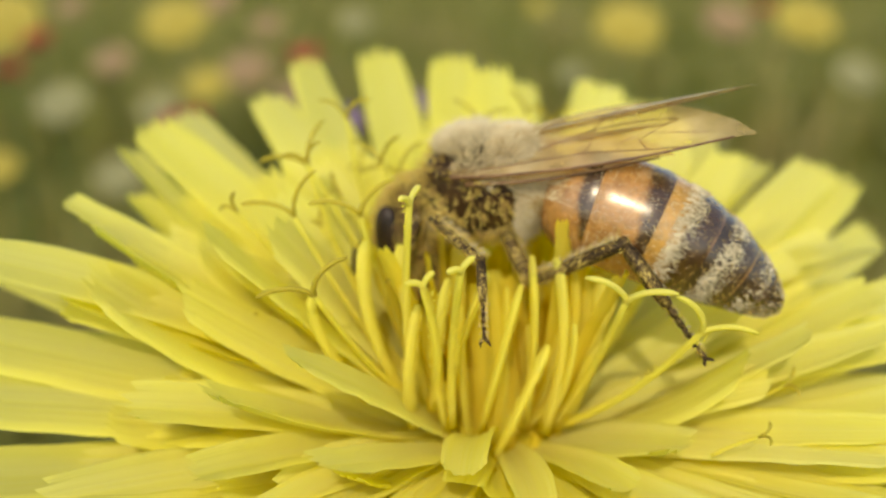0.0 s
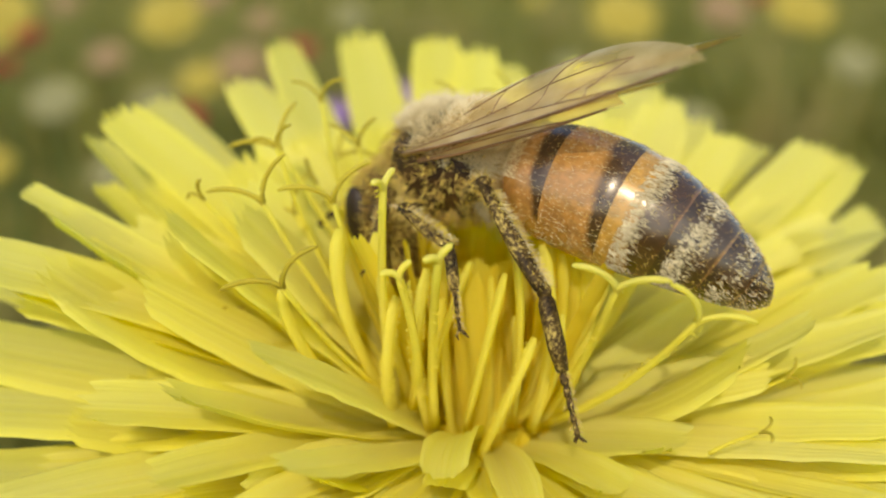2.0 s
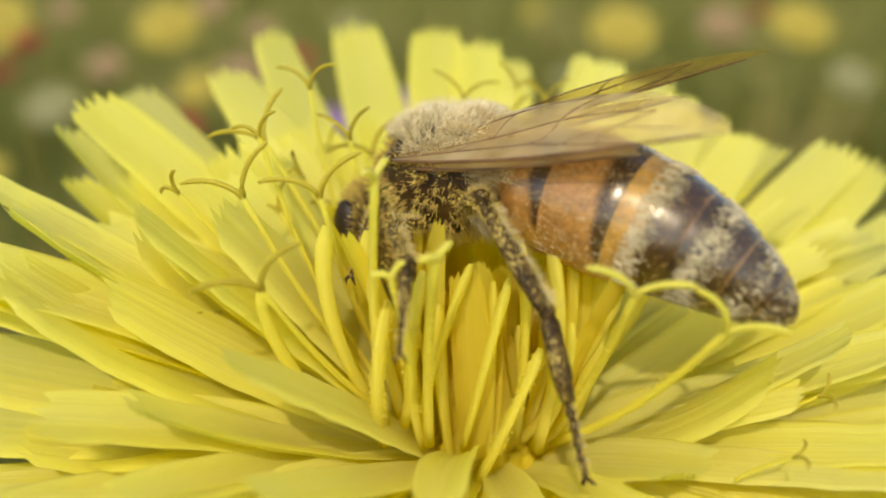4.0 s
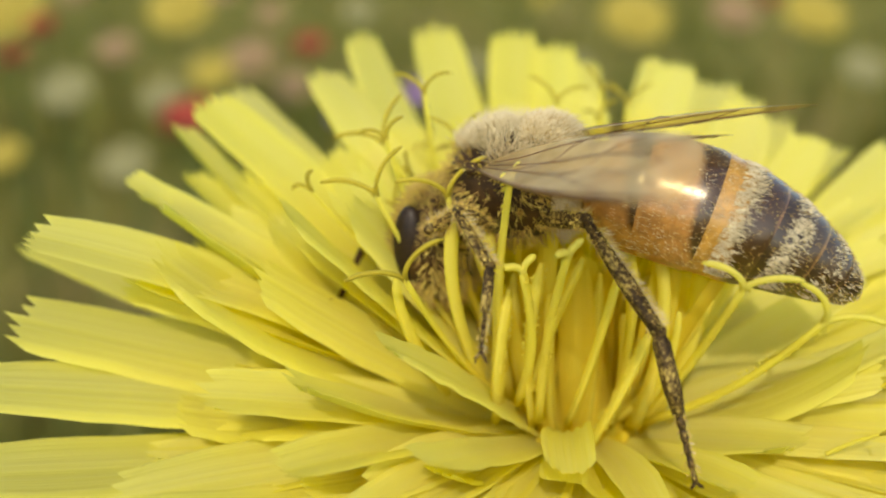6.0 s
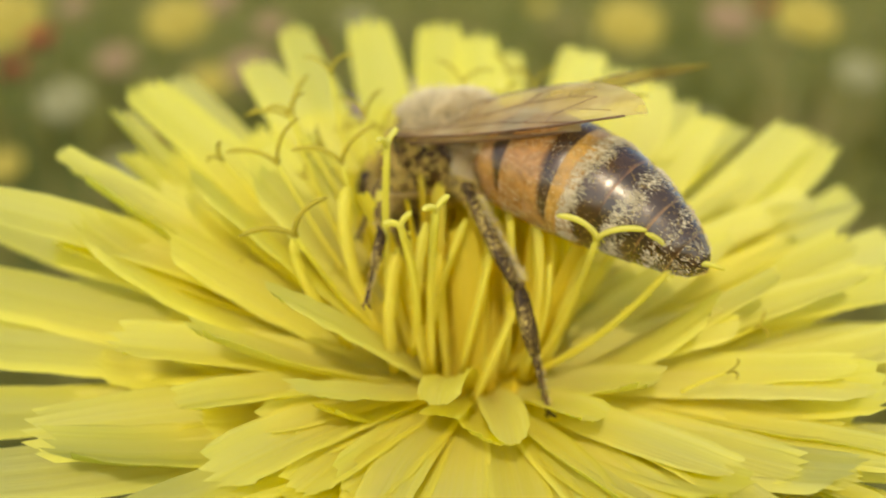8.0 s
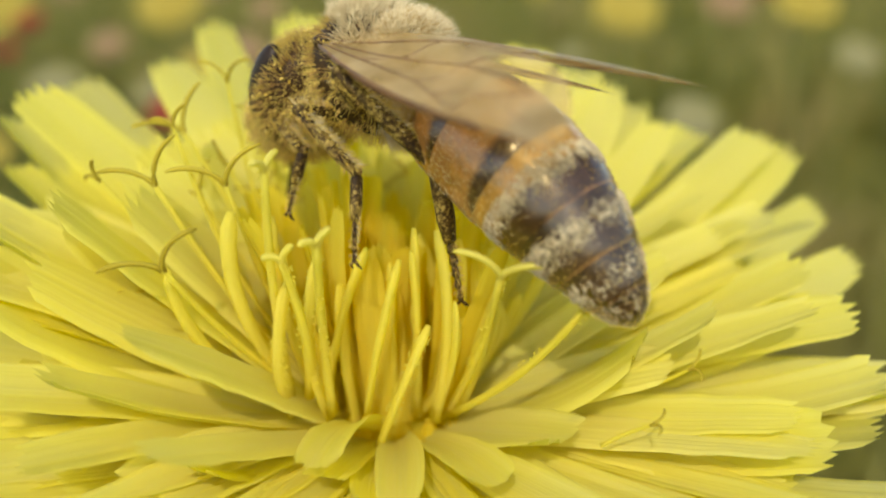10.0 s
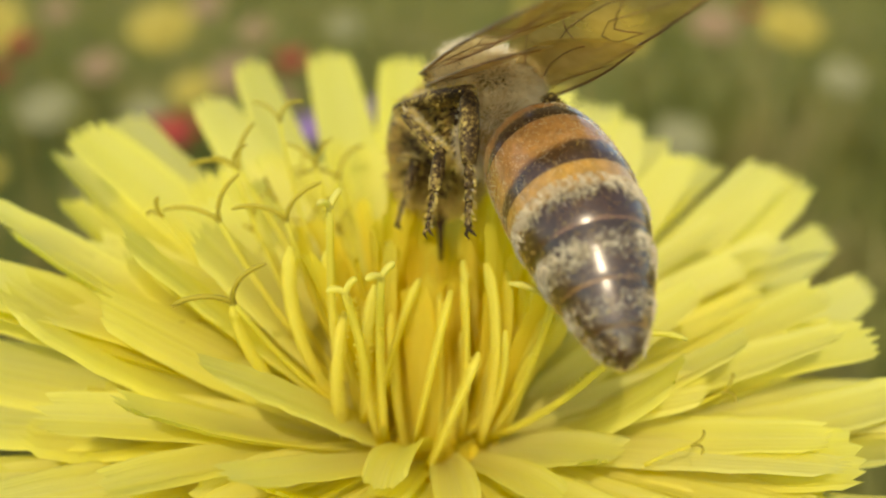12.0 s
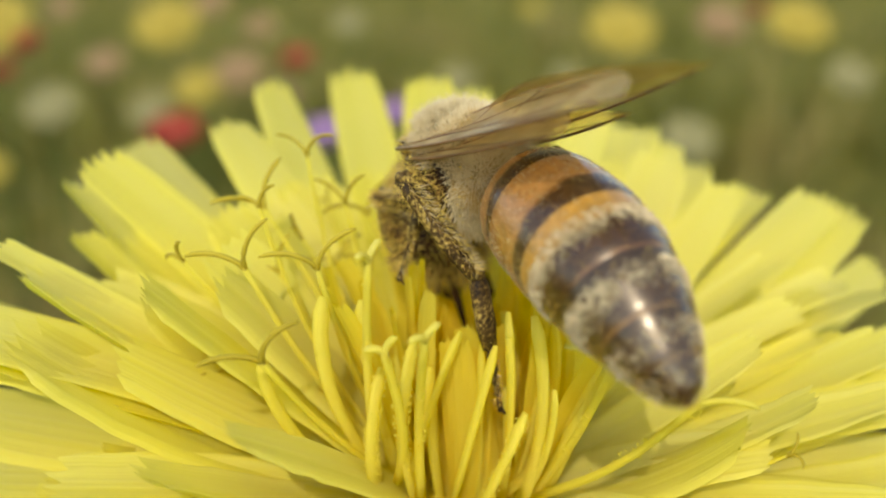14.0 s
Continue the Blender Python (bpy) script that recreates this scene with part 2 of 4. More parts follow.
def petal_mesh(length, width, curl, fold, teeth, seed, calm=1.0):
    """A strap-shaped floret along +x, facing +z: narrow claw, parallel sides, five-toothed tip, as thin as a real one."""
    r = random.Random(seed)
    nx, ny = 16, 5
    wide_at, taper = r.uniform(0.35, 0.65), r.uniform(0.5, 1.9)
    prof = lambda s: width * 0.5 * (0.45 + 0.55 * min(1, s / wide_at) ** 0.8) * (1.0 if s < 0.7 else 1 - taper * (s - 0.7) ** 1.5)
    verts, uvs = [], []
    ripple = [r.uniform(-0.10, 0.10) for _ in range(6)]
    tooth = [r.uniform(0.3, 1.0) * teeth for _ in range(ny + 1)]
    lean, twist = r.uniform(-0.11, 0.11) * length, r.uniform(-0.34, 0.34) * calm
    pleat = r.uniform(0.08, 0.22)
    ang, x, z = -curl * 0.55, 0.0, 0.0
    line = []
    for i in range(nx + 1):
        line.append((x, z, ang))
        ang += curl / nx
        x += length / nx * math.cos(ang)
        z += length / nx * math.sin(ang)
    # turn and scale the bent line so that its end lies on +x, at length
    ex, ez, _ = line[-1]
    bend, size = math.atan2(ez, ex), length / math.hypot(ex, ez)
    cb, sb = math.cos(-bend), math.sin(-bend)
    line = [((a * cb - b * sb) * size, (a * sb + b * cb) * size, g - bend) for a, b, g in line]
    for i in range(nx + 1):
        s = i / nx
        cx, cz, a = line[i]
        h = prof(s)
        for j in range(ny * 2 + 1):
            u = j / (ny * 2) * 2 - 1
            y = u * h
            sag = fold * h * (u * u - 0.4) + ripple[i % 6] * 0.5 * u * s + pleat * math.cos(5 * math.pi * u) * h * 0.5
            tw = twist * s * s
            y, sag = y * math.cos(tw) - sag * math.sin(tw) + lean * s * (s - 0.6), y * math.sin(tw) + sag * math.cos(tw)
            ext = 0.0
            if i == nx:
                ext = tooth[j // 2] * (0.19 if j % 2 else -0.09) * width - 0.15 * width * abs(j / ny - 1) ** 2
            verts.append((cx + ext * math.cos(a) - math.sin(a) * sag, y, cz + ext * math.sin(a) + math.cos(a) * sag))
            uvs.append((u * 0.5 + 0.5, s))
    w = ny * 2 + 1
    faces = [(i * w + j, (i + 1) * w + j, (i + 1) * w + j + 1, i * w + j + 1) for i in range(nx) for j in range(w - 1)]
    return mesh_from("petal", verts, faces, [PETAL], uvs=uvs)


def direction(az, el):
    a, e = radians(az), radians(el)
    return Vector((math.cos(a) * math.cos(e), math.sin(a) * math.cos(e), math.sin(e)))


def aim(origin, d, roll=0.0):
    """A pose whose +x runs along d, +z as far up as it can, turned by roll about d."""
    x = Vector(d).normalized()
    up = Vector((0, 0, 1))
    y = up.cross(x)
    if y.length < 1e-4:
        y = Vector((0, 1, 0))
    y.normalize()
    z = x.cross(y)
    m = Matrix((x, y, z)).transposed().to_4x4()
    return Matrix.Translation(Vector(origin) * MM) @ m @ pose(0, 0, 0, roll)


flower = tagged(new("composite_flower"), "bright yellow many-petalled composite flower on a tall stem in the meadow", "flower")
count = 0


def petal(az, el, length, width, root=2.2, curl=None, fold=None, roll=None, drop=0.0, calm=1.0, mat=PETAL):
    """Sets a petal so that its tip lies at length from the centre along az and el."""
    global count
    count += 1
    r = random.Random(count * 31)
    tip = CENTRE + direction(az, el) * length
    base = CENTRE + direction(az, 0) * root + Vector((0, 0, -0.6 - drop))
    d = tip - base
    curl = r.uniform(-0.45, 0.5) if curl is None else curl
    fold = r.uniform(-0.15, 0.5) if fold is None else fold
    ob = part("petal", petal_mesh(d.length, width, curl, fold, 1.0, count, calm), flower)
    ob.data.materials[0] = mat
    ob.matrix_basis = aim(base, d, r.uniform(-20, 20) * calm + 13 * math.cos(radians(az)) if roll is None else roll)


# outer petals, one by one round the head: azimuth, rise, reach, width
BACK = [(134, 34, 17.8, 2.4), (122.5, 36, 19.3, 2.4), (108, 34.5, 20.2, 2.6), (98, 38, 18.4, 2.3), (88, 38, 17.6, 2.4), (82, 32, 18.6, 2.0),
        (72, 35, 18.0, 1.0), (67, 36, 17.4, 2.2), (58, 29, 18.8, 2.6), (52, 28, 18.2, 2.2), (47, 27, 17.4, 2.6), (42, 22, 18.5, 2.2), (36, 29, 15.8, 2.0)]
LEFT = [(154, 32, 18.1, 2.6), (144, 27, 20.0, 2.4), (168, 13, 21.5, 3.0), (154, 26, 19.0, 2.2), (159, 24, 17.0, 2.0), (178, 27, 17.3, 1.3), (171, 25, 17.0, 1.2),
        (-172, 23, 18.6, 3.2), (-174, 13, 18.8, 3.7), (-168, 9, 19.4, 3.5), (-178, 19, 15.8, 2.2), (-150, 7, 15.5, 3.5), (-165, 8, 13.5, 2.0),
        (-161, 4, 19.6, 3.5), (-128, 5, 15.0, 2.8), (-150, 3, 18.0, 3.6), (-140, 8, 15.2, 2.6)]
RIGHT = [(31, 22, 19.0, 2.6), (27, 19, 19.6, 2.6), (26, 8.5, 21.4, 2.2), (15, 15, 14.0, 1.8), (18, 9, 15.5, 1.8), (10, 11, 18.0, 2.2), (20, 7, 16.0, 2.2),
         (-15, 4, 15.4, 3.6), (-45, 7, 13.8, 3.4), (0, 12, 15.2, 2.2), (-6, 6, 16.5, 2.6), (-28, 3, 17.0, 3.5)]
FRONT = [(-100, 0, 14.5, 2.8), (-82, 2, 13.8, 2.8), (-64, 4, 14.2, 2.8), (-114, 3, 14.6, 2.8), (-55, 0, 16.5, 2.8), (-90, -6, 16.5, 2.8), (-122, -4, 17.0, 2.8), (-35, -3, 17.5, 2.8), (-72, -5, 16.5, 2.8), (-108, -5, 16.5, 2.8)]
for row in BACK:
    petal(row[0], row[1], row[2], row[3] * 1.1, drop=0.5, calm=0.3)
for row in LEFT + RIGHT + FRONT:
    petal(row[0], row[1], row[2], min(2.75, row[3] * 1.0), drop=0.5)
# inner petals that lie open before and beside the middle
INNER_LEFT = [(-170, 22, 15.4, 2.6), (-155, 15, 13.1, 2.7), (-147, 21, 11.4, 3.3), (-154, 8, 11.8, 2.2), (-152, 5, 14.7, 3.4), (-121, 19, 10.6, 2.4), (-135, 31, 10.4, 2.2),
              (-159, 3, 14.3, 3.6), (-140, 12, 12.0, 3.2), (-165, 29, 12.2, 3.4), (-128, 8, 12.5, 3.2), (-178, 33, 11.6, 3.0)]
INNER_RIGHT = [(-48, 17, 8.3, 3.4), (-19, 25, 11.3, 2.1), (-22, 20, 9.8, 2.6), (-12, 18, 14.0, 2.2), (3, 18, 14.7, 2.4), (-25, 9, 13.9, 3.9), (-40, 3, 13.6, 3.8), (3, 12, 15.4, 2.8),
               (-30, 26, 9.6, 3.4), (14, 24, 12.8, 2.0), (-58, 8, 12.4, 3.6), (-6, 30, 10.4, 2.0), (22, 27, 13.5, 1.9), (8, 17, 13.2, 1.8)]
INNER_FRONT = [(-103, 13, 7.4, 2.3), (-90, 12, 8.6, 2.6), (-66, 14, 8.6, 2.6), (-112, 4, 10.0, 3.2), (-94, 1, 11.0, 3.2), (-74, 3, 11.2, 3.4), (-122, 0, 13.0, 3.4)]
for row in INNER_LEFT + INNER_RIGHT + INNER_FRONT:
    petal(row[0], row[1], row[2], min(2.3, row[3] * (0.62 if row in INNER_FRONT else 0.8)), root=1.9, curl=rng.uniform(-0.25, 0.6))
# more between them, with no order
for k in range(90):
    az = -178 + 218 * (k + rng.uniform(0.0, 1.0)) / 90
    ahead = max(0.0, math.sin(radians(-az)))
    petal(az, rng.uniform(2, 20) * (1 - 0.9 * ahead) + rng.uniform(-3, 3), (rng.uniform(12.5, 17.0) - 1.5 * ahead) * (0.74 if az < -105 else 1.0), rng.uniform(1.4, 2.2), root=2.1, curl=rng.uniform(-0.3, 0.6))
# behind the middle: shorter and steeper towards it
for ring, n, reach, rise, wide, root in ((0, 13, 15.0, 27, 3.0, 2.0), (1, 10, 12.6, 36, 2.9, 1.8), (2, 7, 10.4, 46, 2.4, 1.6)):
    for k in range(n):
        az = 36 + 166 * (k + rng.uniform(0.1, 0.9)) / n
        petal(az, rise + rng.uniform(-5, 5) + 4 * math.sin(radians(az)), reach + rng.uniform(-1.0, 1.0), wide * rng.uniform(0.8, 1.15), root, curl=rng.uniform(-0.1, 0.5))
# a small curled petal before the open middle
petal(-101, 18, 8.3, 1.5, 1.7, curl=-0.8, fold=0.35, roll=14, calm=0.6)
petal(-84, 11, 8.4, 1.4, 1.7, curl=-0.3, fold=0.6)
petal(-125, 12, 8.6, 1.6, 1.6, curl=0.7)


def strand(pts, width, flat=0.6, fuzzy=False):
    """An unopened floret: a slim folded strap through three places, bowed outwards."""
    a, b, c = (Vector(p) for p in pts)
    h = Heap()
    n = 10
    ctrl = b * 2 - (a + c) * 0.5
    line = [a * (1 - t) ** 2 + ctrl * 2 * t * (1 - t) + c * t * t for t in (i / n for i in range(n + 1))]
    out = Vector((b.x - CENTRE.x, b.y - CENTRE.y, 0.3))
    w1, w2 = rng.uniform(2, 6), rng.uniform(0, 6)
    rad = [width * (0.46 + 0.05 * math.sin(w1 * i / n + w2)) * (0.8 + 0.2 * i / n) * (1 if i < n else 0.5) for i in range(n + 1)]
    h.tube([p - a for p in line], rad, 8, 0, flat, out)
    if fuzzy:
        for i in range(150):
            t = rng.uniform(0.25, 0.98)
            p = a * (1 - t) ** 2 + ctrl * 2 * t * (1 - t) + c * t * t
            d = Vector((rng.uniform(-1, 1), rng.uniform(-0.6, 0.3), rng.uniform(-0.3, 0.3))).normalized()
            h.ball(p - a + d * width * 0.40, rng.uniform(0.02, 0.042), 5, 3)
    ob = part("floret", h.mesh("floret", STRAND), flower)
    ob.location = a * MM


# ribs of the open middle: foot, belly and top
RIBS = [((-1.0, 23.9, 284.8), (-1.1, 22.9, 287.3), (-0.8, 23.4, 289.6), 0.56), ((0.15, 23.8, 284.7), (-0.18, 23.0, 287.7), (0.15, 23.6, 290.4), 0.52),
        ((1.3, 23.9, 284.6), (1.85, 23.2, 287.6), (2.5, 23.6, 290.2), 0.50), ((1.75, 23.2, 284.0), (2.5, 22.6, 286.3), (3.35, 22.9, 288.4), 0.54),
        ((-1.3, 24.6, 285.5), (-2.4, 23.8, 288.9), (-2.5, 24.4, 291.4), 0.52), ((-2.6, 24.3, 285.5), (-3.8, 23.3, 288.2), (-4.2, 23.3, 290.0), 0.40),
        ((0.0, 24.6, 285.0), (0.65, 24.0, 288.0), (1.5, 24.3, 290.3), 0.50), ((3.5, 24.0, 284.5), (3.9, 23.4, 288.2), (3.6, 23.9, 291.0), 0.62),
        ((-0.5, 24.9, 285.0), (-1.2, 24.2, 289.0), (-1.4, 24.6, 291.2), 0.50), ((2.9, 24.4, 284.6), (3.0, 23.8, 287.8), (2.9, 24.4, 290.9), 0.50),
        ((4.3, 24.6, 284.6), (5.0, 24.0, 287.6), (5.2, 24.6, 290.2), 0.60)]
for a, b, c, w in RIBS:
    strand((a, b, c), w, 0.6, w > 0.51 and a[1] < 24)
# slim young petals that stand round the middle, half rolled, and a few low ones before it
for k in range(52):
    az = -50 + 275 * (k + rng.uniform(0.1, 0.9)) / 52
    petal(az, rng.uniform(50, 80), rng.uniform(5.6, 9.2), rng.uniform(0.55, 1.0), root=rng.uniform(0.8, 2.4), curl=rng.uniform(-0.2, 0.7), fold=rng.uniform(0.3, 1.0), mat=YOUNG)
for k in range(15):
    petal(-165 + 150 * (k + rng.uniform(0.1, 0.9)) / 15, rng.uniform(66, 82), rng.uniform(4.6, 6.2), rng.uniform(0.7, 1.2), root=rng.uniform(1.3, 2.0), curl=rng.uniform(0.1, 0.5), mat=YOUNG)
for k in range(26):
    az = -70 + 110 * (k + rng.uniform(0.1, 0.9)) / 26
    el, ln = rng.uniform(38, 66), rng.uniform(5.2, 7.6)
    foot, top = CENTRE + direction(az, 0) * rng.uniform(1.6, 2.6) + Vector((0, 0, 0.2)), CENTRE + direction(az + rng.uniform(-8, 8), el) * ln
    strand((foot, foot.lerp(top, 0.55) + direction(az, -25) * rng.uniform(0.1, 0.6), top), rng.uniform(0.34, 0.55), 0.5)
for k in range(9):
    w = k * 2.39996
    rr = 0.5 + 1.7 * math.sqrt((k + 0.5) / 9)
    foot = CENTRE + Vector((rr * math.cos(w), rr * math.sin(w), -0.8))
    top = foot + Vector((math.cos(w) * rr * rng.uniform(0.0, 0.5), math.sin(w) * rr * rng.uniform(0.0, 0.5), rng.uniform(4.8, 6.8)))
    mid = foot.lerp(top, 0.5) + Vector((math.cos(w), math.sin(w), 0)) * rng.uniform(0.2, 0.7)
    strand((foot, mid, top), rng.uniform(0.5, 0.7), 0.5)


def style(base, tip, r=0.16, arm=1.5, spread=1.0, turn=None, mat=None, rough=False):
    """A style with two arms that curl away from each other, dusted with pollen."""
    base, tip = Vector(base), Vector(tip)
    h = Heap()
    n = 8
    side = Vector((rng.uniform(-1, 1), rng.uniform(-1, 1), 0)) * (tip - base).length * 0.06
    pts = [base.lerp(tip, i / n) + side * math.sin(math.pi * i / n) - base for i in range(n + 1)]
    h.tube(pts, [r * 1.25 - r * 0.35 * i / n for i in range(n + 1)], 6)
    up = (pts[-1] - pts[-2]).normalized()
    w = rng.uniform(0, math.pi) if turn is None else radians(turn)
    lat = Vector((math.cos(w), math.sin(w), 0))
    lat = (lat - up * lat.dot(up)).normalized()
    for sgn in (1, -1):
        arc, q, ang = [pts[-1] - up * 0.1], Vector(pts[-1]), 0.35
        bend = rng.uniform(1.0, 1.7) * spread
        for i in range(9):
            ang += bend / 9
            q = q + (up * math.cos(ang) + lat * sgn * math.sin(ang)) * arm / 9
            arc.append(Vector(q))
        h.tube(arc, [r * 0.85] * 2 + [r * 0.8] * 6 + [r * 0.7, r * 0.35], 6, 1)
    if rough:
        for i in range(70):
            p = Vector(pts[0]).lerp(pts[-1], rng.uniform(0.35, 1.0)) + side * 0.6
            h.ball(p + Vector((rng.uniform(-1, 1), rng.uniform(-1, 1), rng.uniform(-1, 1))).normalized() * r * 1.0, rng.uniform(0.02, 0.045), 6, 4, 0)
    ob = part("style", h.mesh("style", STRAND, mat or STIGMA), flower)
    ob.location = base * MM


for k in range(20):
    az = rng.uniform(70, 185)
    base = CENTRE + direction(az, 0) * rng.uniform(1.5, 2.5)
    tip = CENTRE + direction(az, 48 + rng.uniform(-12, 14)) * rng.uniform(8.0, 13.0)
    style(base, tip, 0.075, rng.uniform(1.0, 1.6), 0.9)
# styles on the open side, tip by tip
for tip, turn in (((-2.7, 24.7, 292.2), 10), ((-4.9, 25.0, 292.1), 0), ((-3.9, 22.1, 290.5), 15), ((-1.7, 30.6, 292.0), 20), ((-4.87, 28.1, 293.0), 5)):
    out = Vector((tip[0] - CENTRE.x, tip[1] - CENTRE.y, 0)).normalized()
    style(CENTRE + out * 2.3, tip, 0.095, 1.8, 0.85, turn)
for tip, turn in (((-6.5, 25.5, 288.2), 40), ((9.5, 20.5, 286.6), 70), ((11.2, 23.0, 286.9), 100)):
    style(Vector(tip) - Vector((1.3, -0.3, 0.9)), tip, 0.05, 0.8, 1.0, turn, STIGMA)
# the styles that stand before the bee
style((-1.0, 23.6, 285.6), (-1.0, 22.6, 293.2), 0.125, 0.7, 0.9, 60, PETAL, True)
style((-0.4, 23.6, 285.6), (-0.6, 22.0, 290.8), 0.135, 0.6, 0.9, 10, PETAL, True)
style(CENTRE + Vector((1.8, -1.8, 0)), (5.3, 21.2, 290.7), 0.12, 1.6, 1.1, -14, PETAL, True)
style((4.0, 24.4, 284.4), (7.5, 20.9, 289.85), 0.115, 1.6, 1.1, -12, PETAL, True)
style((0.3, 23.5, 285.0), (0.5, 21.2, 291.6), 0.13, 0.6, 0.9, 40, PETAL, True)

# receptacle with the packed bases of the florets, bracts and stem
h = Heap()
h.ball(CENTRE + Vector((0, 0, -1.6)), (4.6, 4.6, 1.5), 24, 10)
h.ball(CENTRE + Vector((0, 0.6, -0.6)), (2.2, 1.9, 2.7), 24, 12)
for k in range(90):
    a = k * 2.39996
    rr = 4.1 * math.sqrt((k + 0.5) / 90)
    h.ball(CENTRE + Vector((rr * math.cos(a), rr * math.sin(a), -0.3 - 0.03 * rr * rr)), (0.3, 0.3, 0.5), 7, 5)
part("floret_cushion", h.mesh("floret_cushion", CUSHION), flower, "orange-yellow packed floret bases")
h = Heap()
h.ball(CENTRE + Vector((0, 0, -2.6)), (3.4, 3.4, 2.6), 18, 10)
part("receptacle", h.mesh("receptacle", SEPAL), flower)
for k in range(16):
    az = k * 22.5 + rng.uniform(-5, 5)
    ob = part("bract", petal_mesh(rng.uniform(6, 8), 1.7, -0.5, 0.3, 0.1, 900 + k), flower)
    ob.data.materials[0] = SEPAL
    ob.matrix_basis = aim(CENTRE + direction(az, 0) * 2.4 + Vector((0, 0, -3.2)), direction(az, rng.uniform(-8, 10)))
h = Heap()
h.tube([CENTRE + Vector((0, 0, -4.5)), (3, 27.5, 200), (4, 30, 100), (3, 31, -2)], [1.5, 1.3, 1.5, 1.8], 10)
part("stem", h.mesh("stem", SEPAL), flower)

# ---- honey bee: origin in the thorax, +x to the head, +y to its left, +z to its back ----
bee = tagged(new("honey_bee"), "striped honey bee dusted with pollen, feeding on the yellow flower", "bee")


def spot(c, r):
    """A random place on an ellipsoid, and its outward normal."""
    d = Vector((rng.gauss(0, 1), rng.gauss(0, 1), rng.gauss(0, 1))).normalized()
    p = Vector((c[0] + d.x * r[0], c[1] + d.y * r[1], c[2] + d.z * r[2]))
    return p, Vector((d.x / r[0], d.y / r[1], d.z / r[2])).normalized()


THORAX = ((0, 0, -0.1), (2.1, 1.8, 1.8))
h = Heap()
h.ball(*THORAX, 28, 18)
h.ball((-1.7, 0, 0.25), (0.75, 1.05, 0.9), 20, 12, 1)
h.ball((-0.9, 0, 1.35), (0.75, 1.1, 0.55), 18, 10)
for s in (1, -1):
    h.ball((0.95, 1.55 * s, 0.55), (0.32, 0.25, 0.22), 12, 8)
part("thorax", h.mesh("thorax", CUTICLE, DOWN), bee)
h = Heap()
for i in range(19000):
    p, n = spot(*THORAX)
    top = p.z > 0.7 + 0.2 * p.x + 0.4 * noise.noise(p * 1.3) or p.x < -1.45
    bald = abs(p.y) < 1.1 and -0.7 < p.x < 0.4 and p.z > 1.2
    if not top and (0.5 * noise.noise(p * 2.2 + Vector((7, 0, 0))) + 0.55 * noise.noise(p * 5.5) + 0.4 * noise.noise(p * 12.0) < 0.13 or rng.random() < 0.35) or bald and rng.random() < 0.55:
        continue
    ln = rng.uniform(0.35, 0.7) * (1.0 if top else 0.75)
    d = n + Vector((rng.uniform(-0.5, 0.3), rng.uniform(-0.4, 0.4), rng.uniform(-0.3, 0.4)))
    h.hair(p, d, ln, 0.013, (rng.uniform(-0.5, 0.2), rng.uniform(-0.3, 0.3), rng.uniform(-0.4, 0.2)), 0 if top else (1 if rng.random() < 0.5 else 2))
for c, r in (((-1.7, 0, 0.25), (0.75, 1.05, 0.9)), ((-0.9, 0, 1.35), (0.75, 1.1, 0.55))):
    for i in range(7000):
        p, n = spot(c, r)
        if p.x > -0.7 and p.z < 1.2:
            continue
        h.hair(p, n + Vector((rng.uniform(-0.7, 0.1), rng.uniform(-0.4, 0.4), rng.uniform(-0.2, 0.4))), rng.uniform(0.3, 0.55), 0.012, (rng.uniform(-0.4, 0.2), 0, rng.uniform(-0.3, 0.2)), 0 if rng.random() < (0.88 if p.z > 0.35 else 0.2) else 1)
part("thorax_fur", h.mesh("thorax_fur", HAIR_PALE, HAIR_TAN, HAIR_GOLD), bee, "cream and tan fur")
h = Heap()
for i in range(4200):
    p, n = spot(*THORAX)
    if p.z < 0.7 and 0.5 * noise.noise(p * 2.2 + Vector((7, 0, 0))) + 0.55 * noise.noise(p * 5.5) + 0.4 * noise.noise(p * 12.0) > 0.24:
        h.ball(p + n * rng.uniform(0.05, 0.45), rng.uniform(0.018, 0.036), 5, 3)
part("pollen_dust", h.mesh("pollen_dust", POLLEN), bee, "yellow pollen grains")


def spine(s):
    """The middle line of the abdomen, which droops to the tip: place and direction."""
    f = lambda q: Vector((-2.15 - 8.2 * q, 0, 0.05 + 0.25 * math.sin(q * 2.4) - 0.55 * q - 1.75 * max(q, 0.0) ** 2.2))
    return f(s), (f(s + 0.01) - f(s - 0.01)).normalized()


def girth(s):
    knots = ((0, 0.7), (0.035, 1.55), (0.11, 2.06), (0.25, 2.27), (0.42, 2.27), (0.56, 2.12), (0.70, 1.80), (0.82, 1.38), (0.92, 0.92), (0.97, 0.58), (1.0, 0.06))
    for (a, ra), (b, rb) in zip(knots, knots[1:]):
        if s <= b:
            f = (s - a) / (b - a)
            return (ra + (rb - ra) * f) * 0.955
    return 0.05


def ring_point(s, w, extra=0.0):
    """A place on the abdomen's skin: w is the angle from the back ridge."""
    p, d = spine(s)
    up = Vector((0, 1, 0)).cross(d) * -1
    if up.z < 0:
        up = -up
    r = girth(s) + extra
    flat = 0.88 if math.cos(w) > 0 else 0.84
    return p + Vector((0, 1, 0)) * math.sin(w) * r * 0.88 + up * math.cos(w) * r * flat


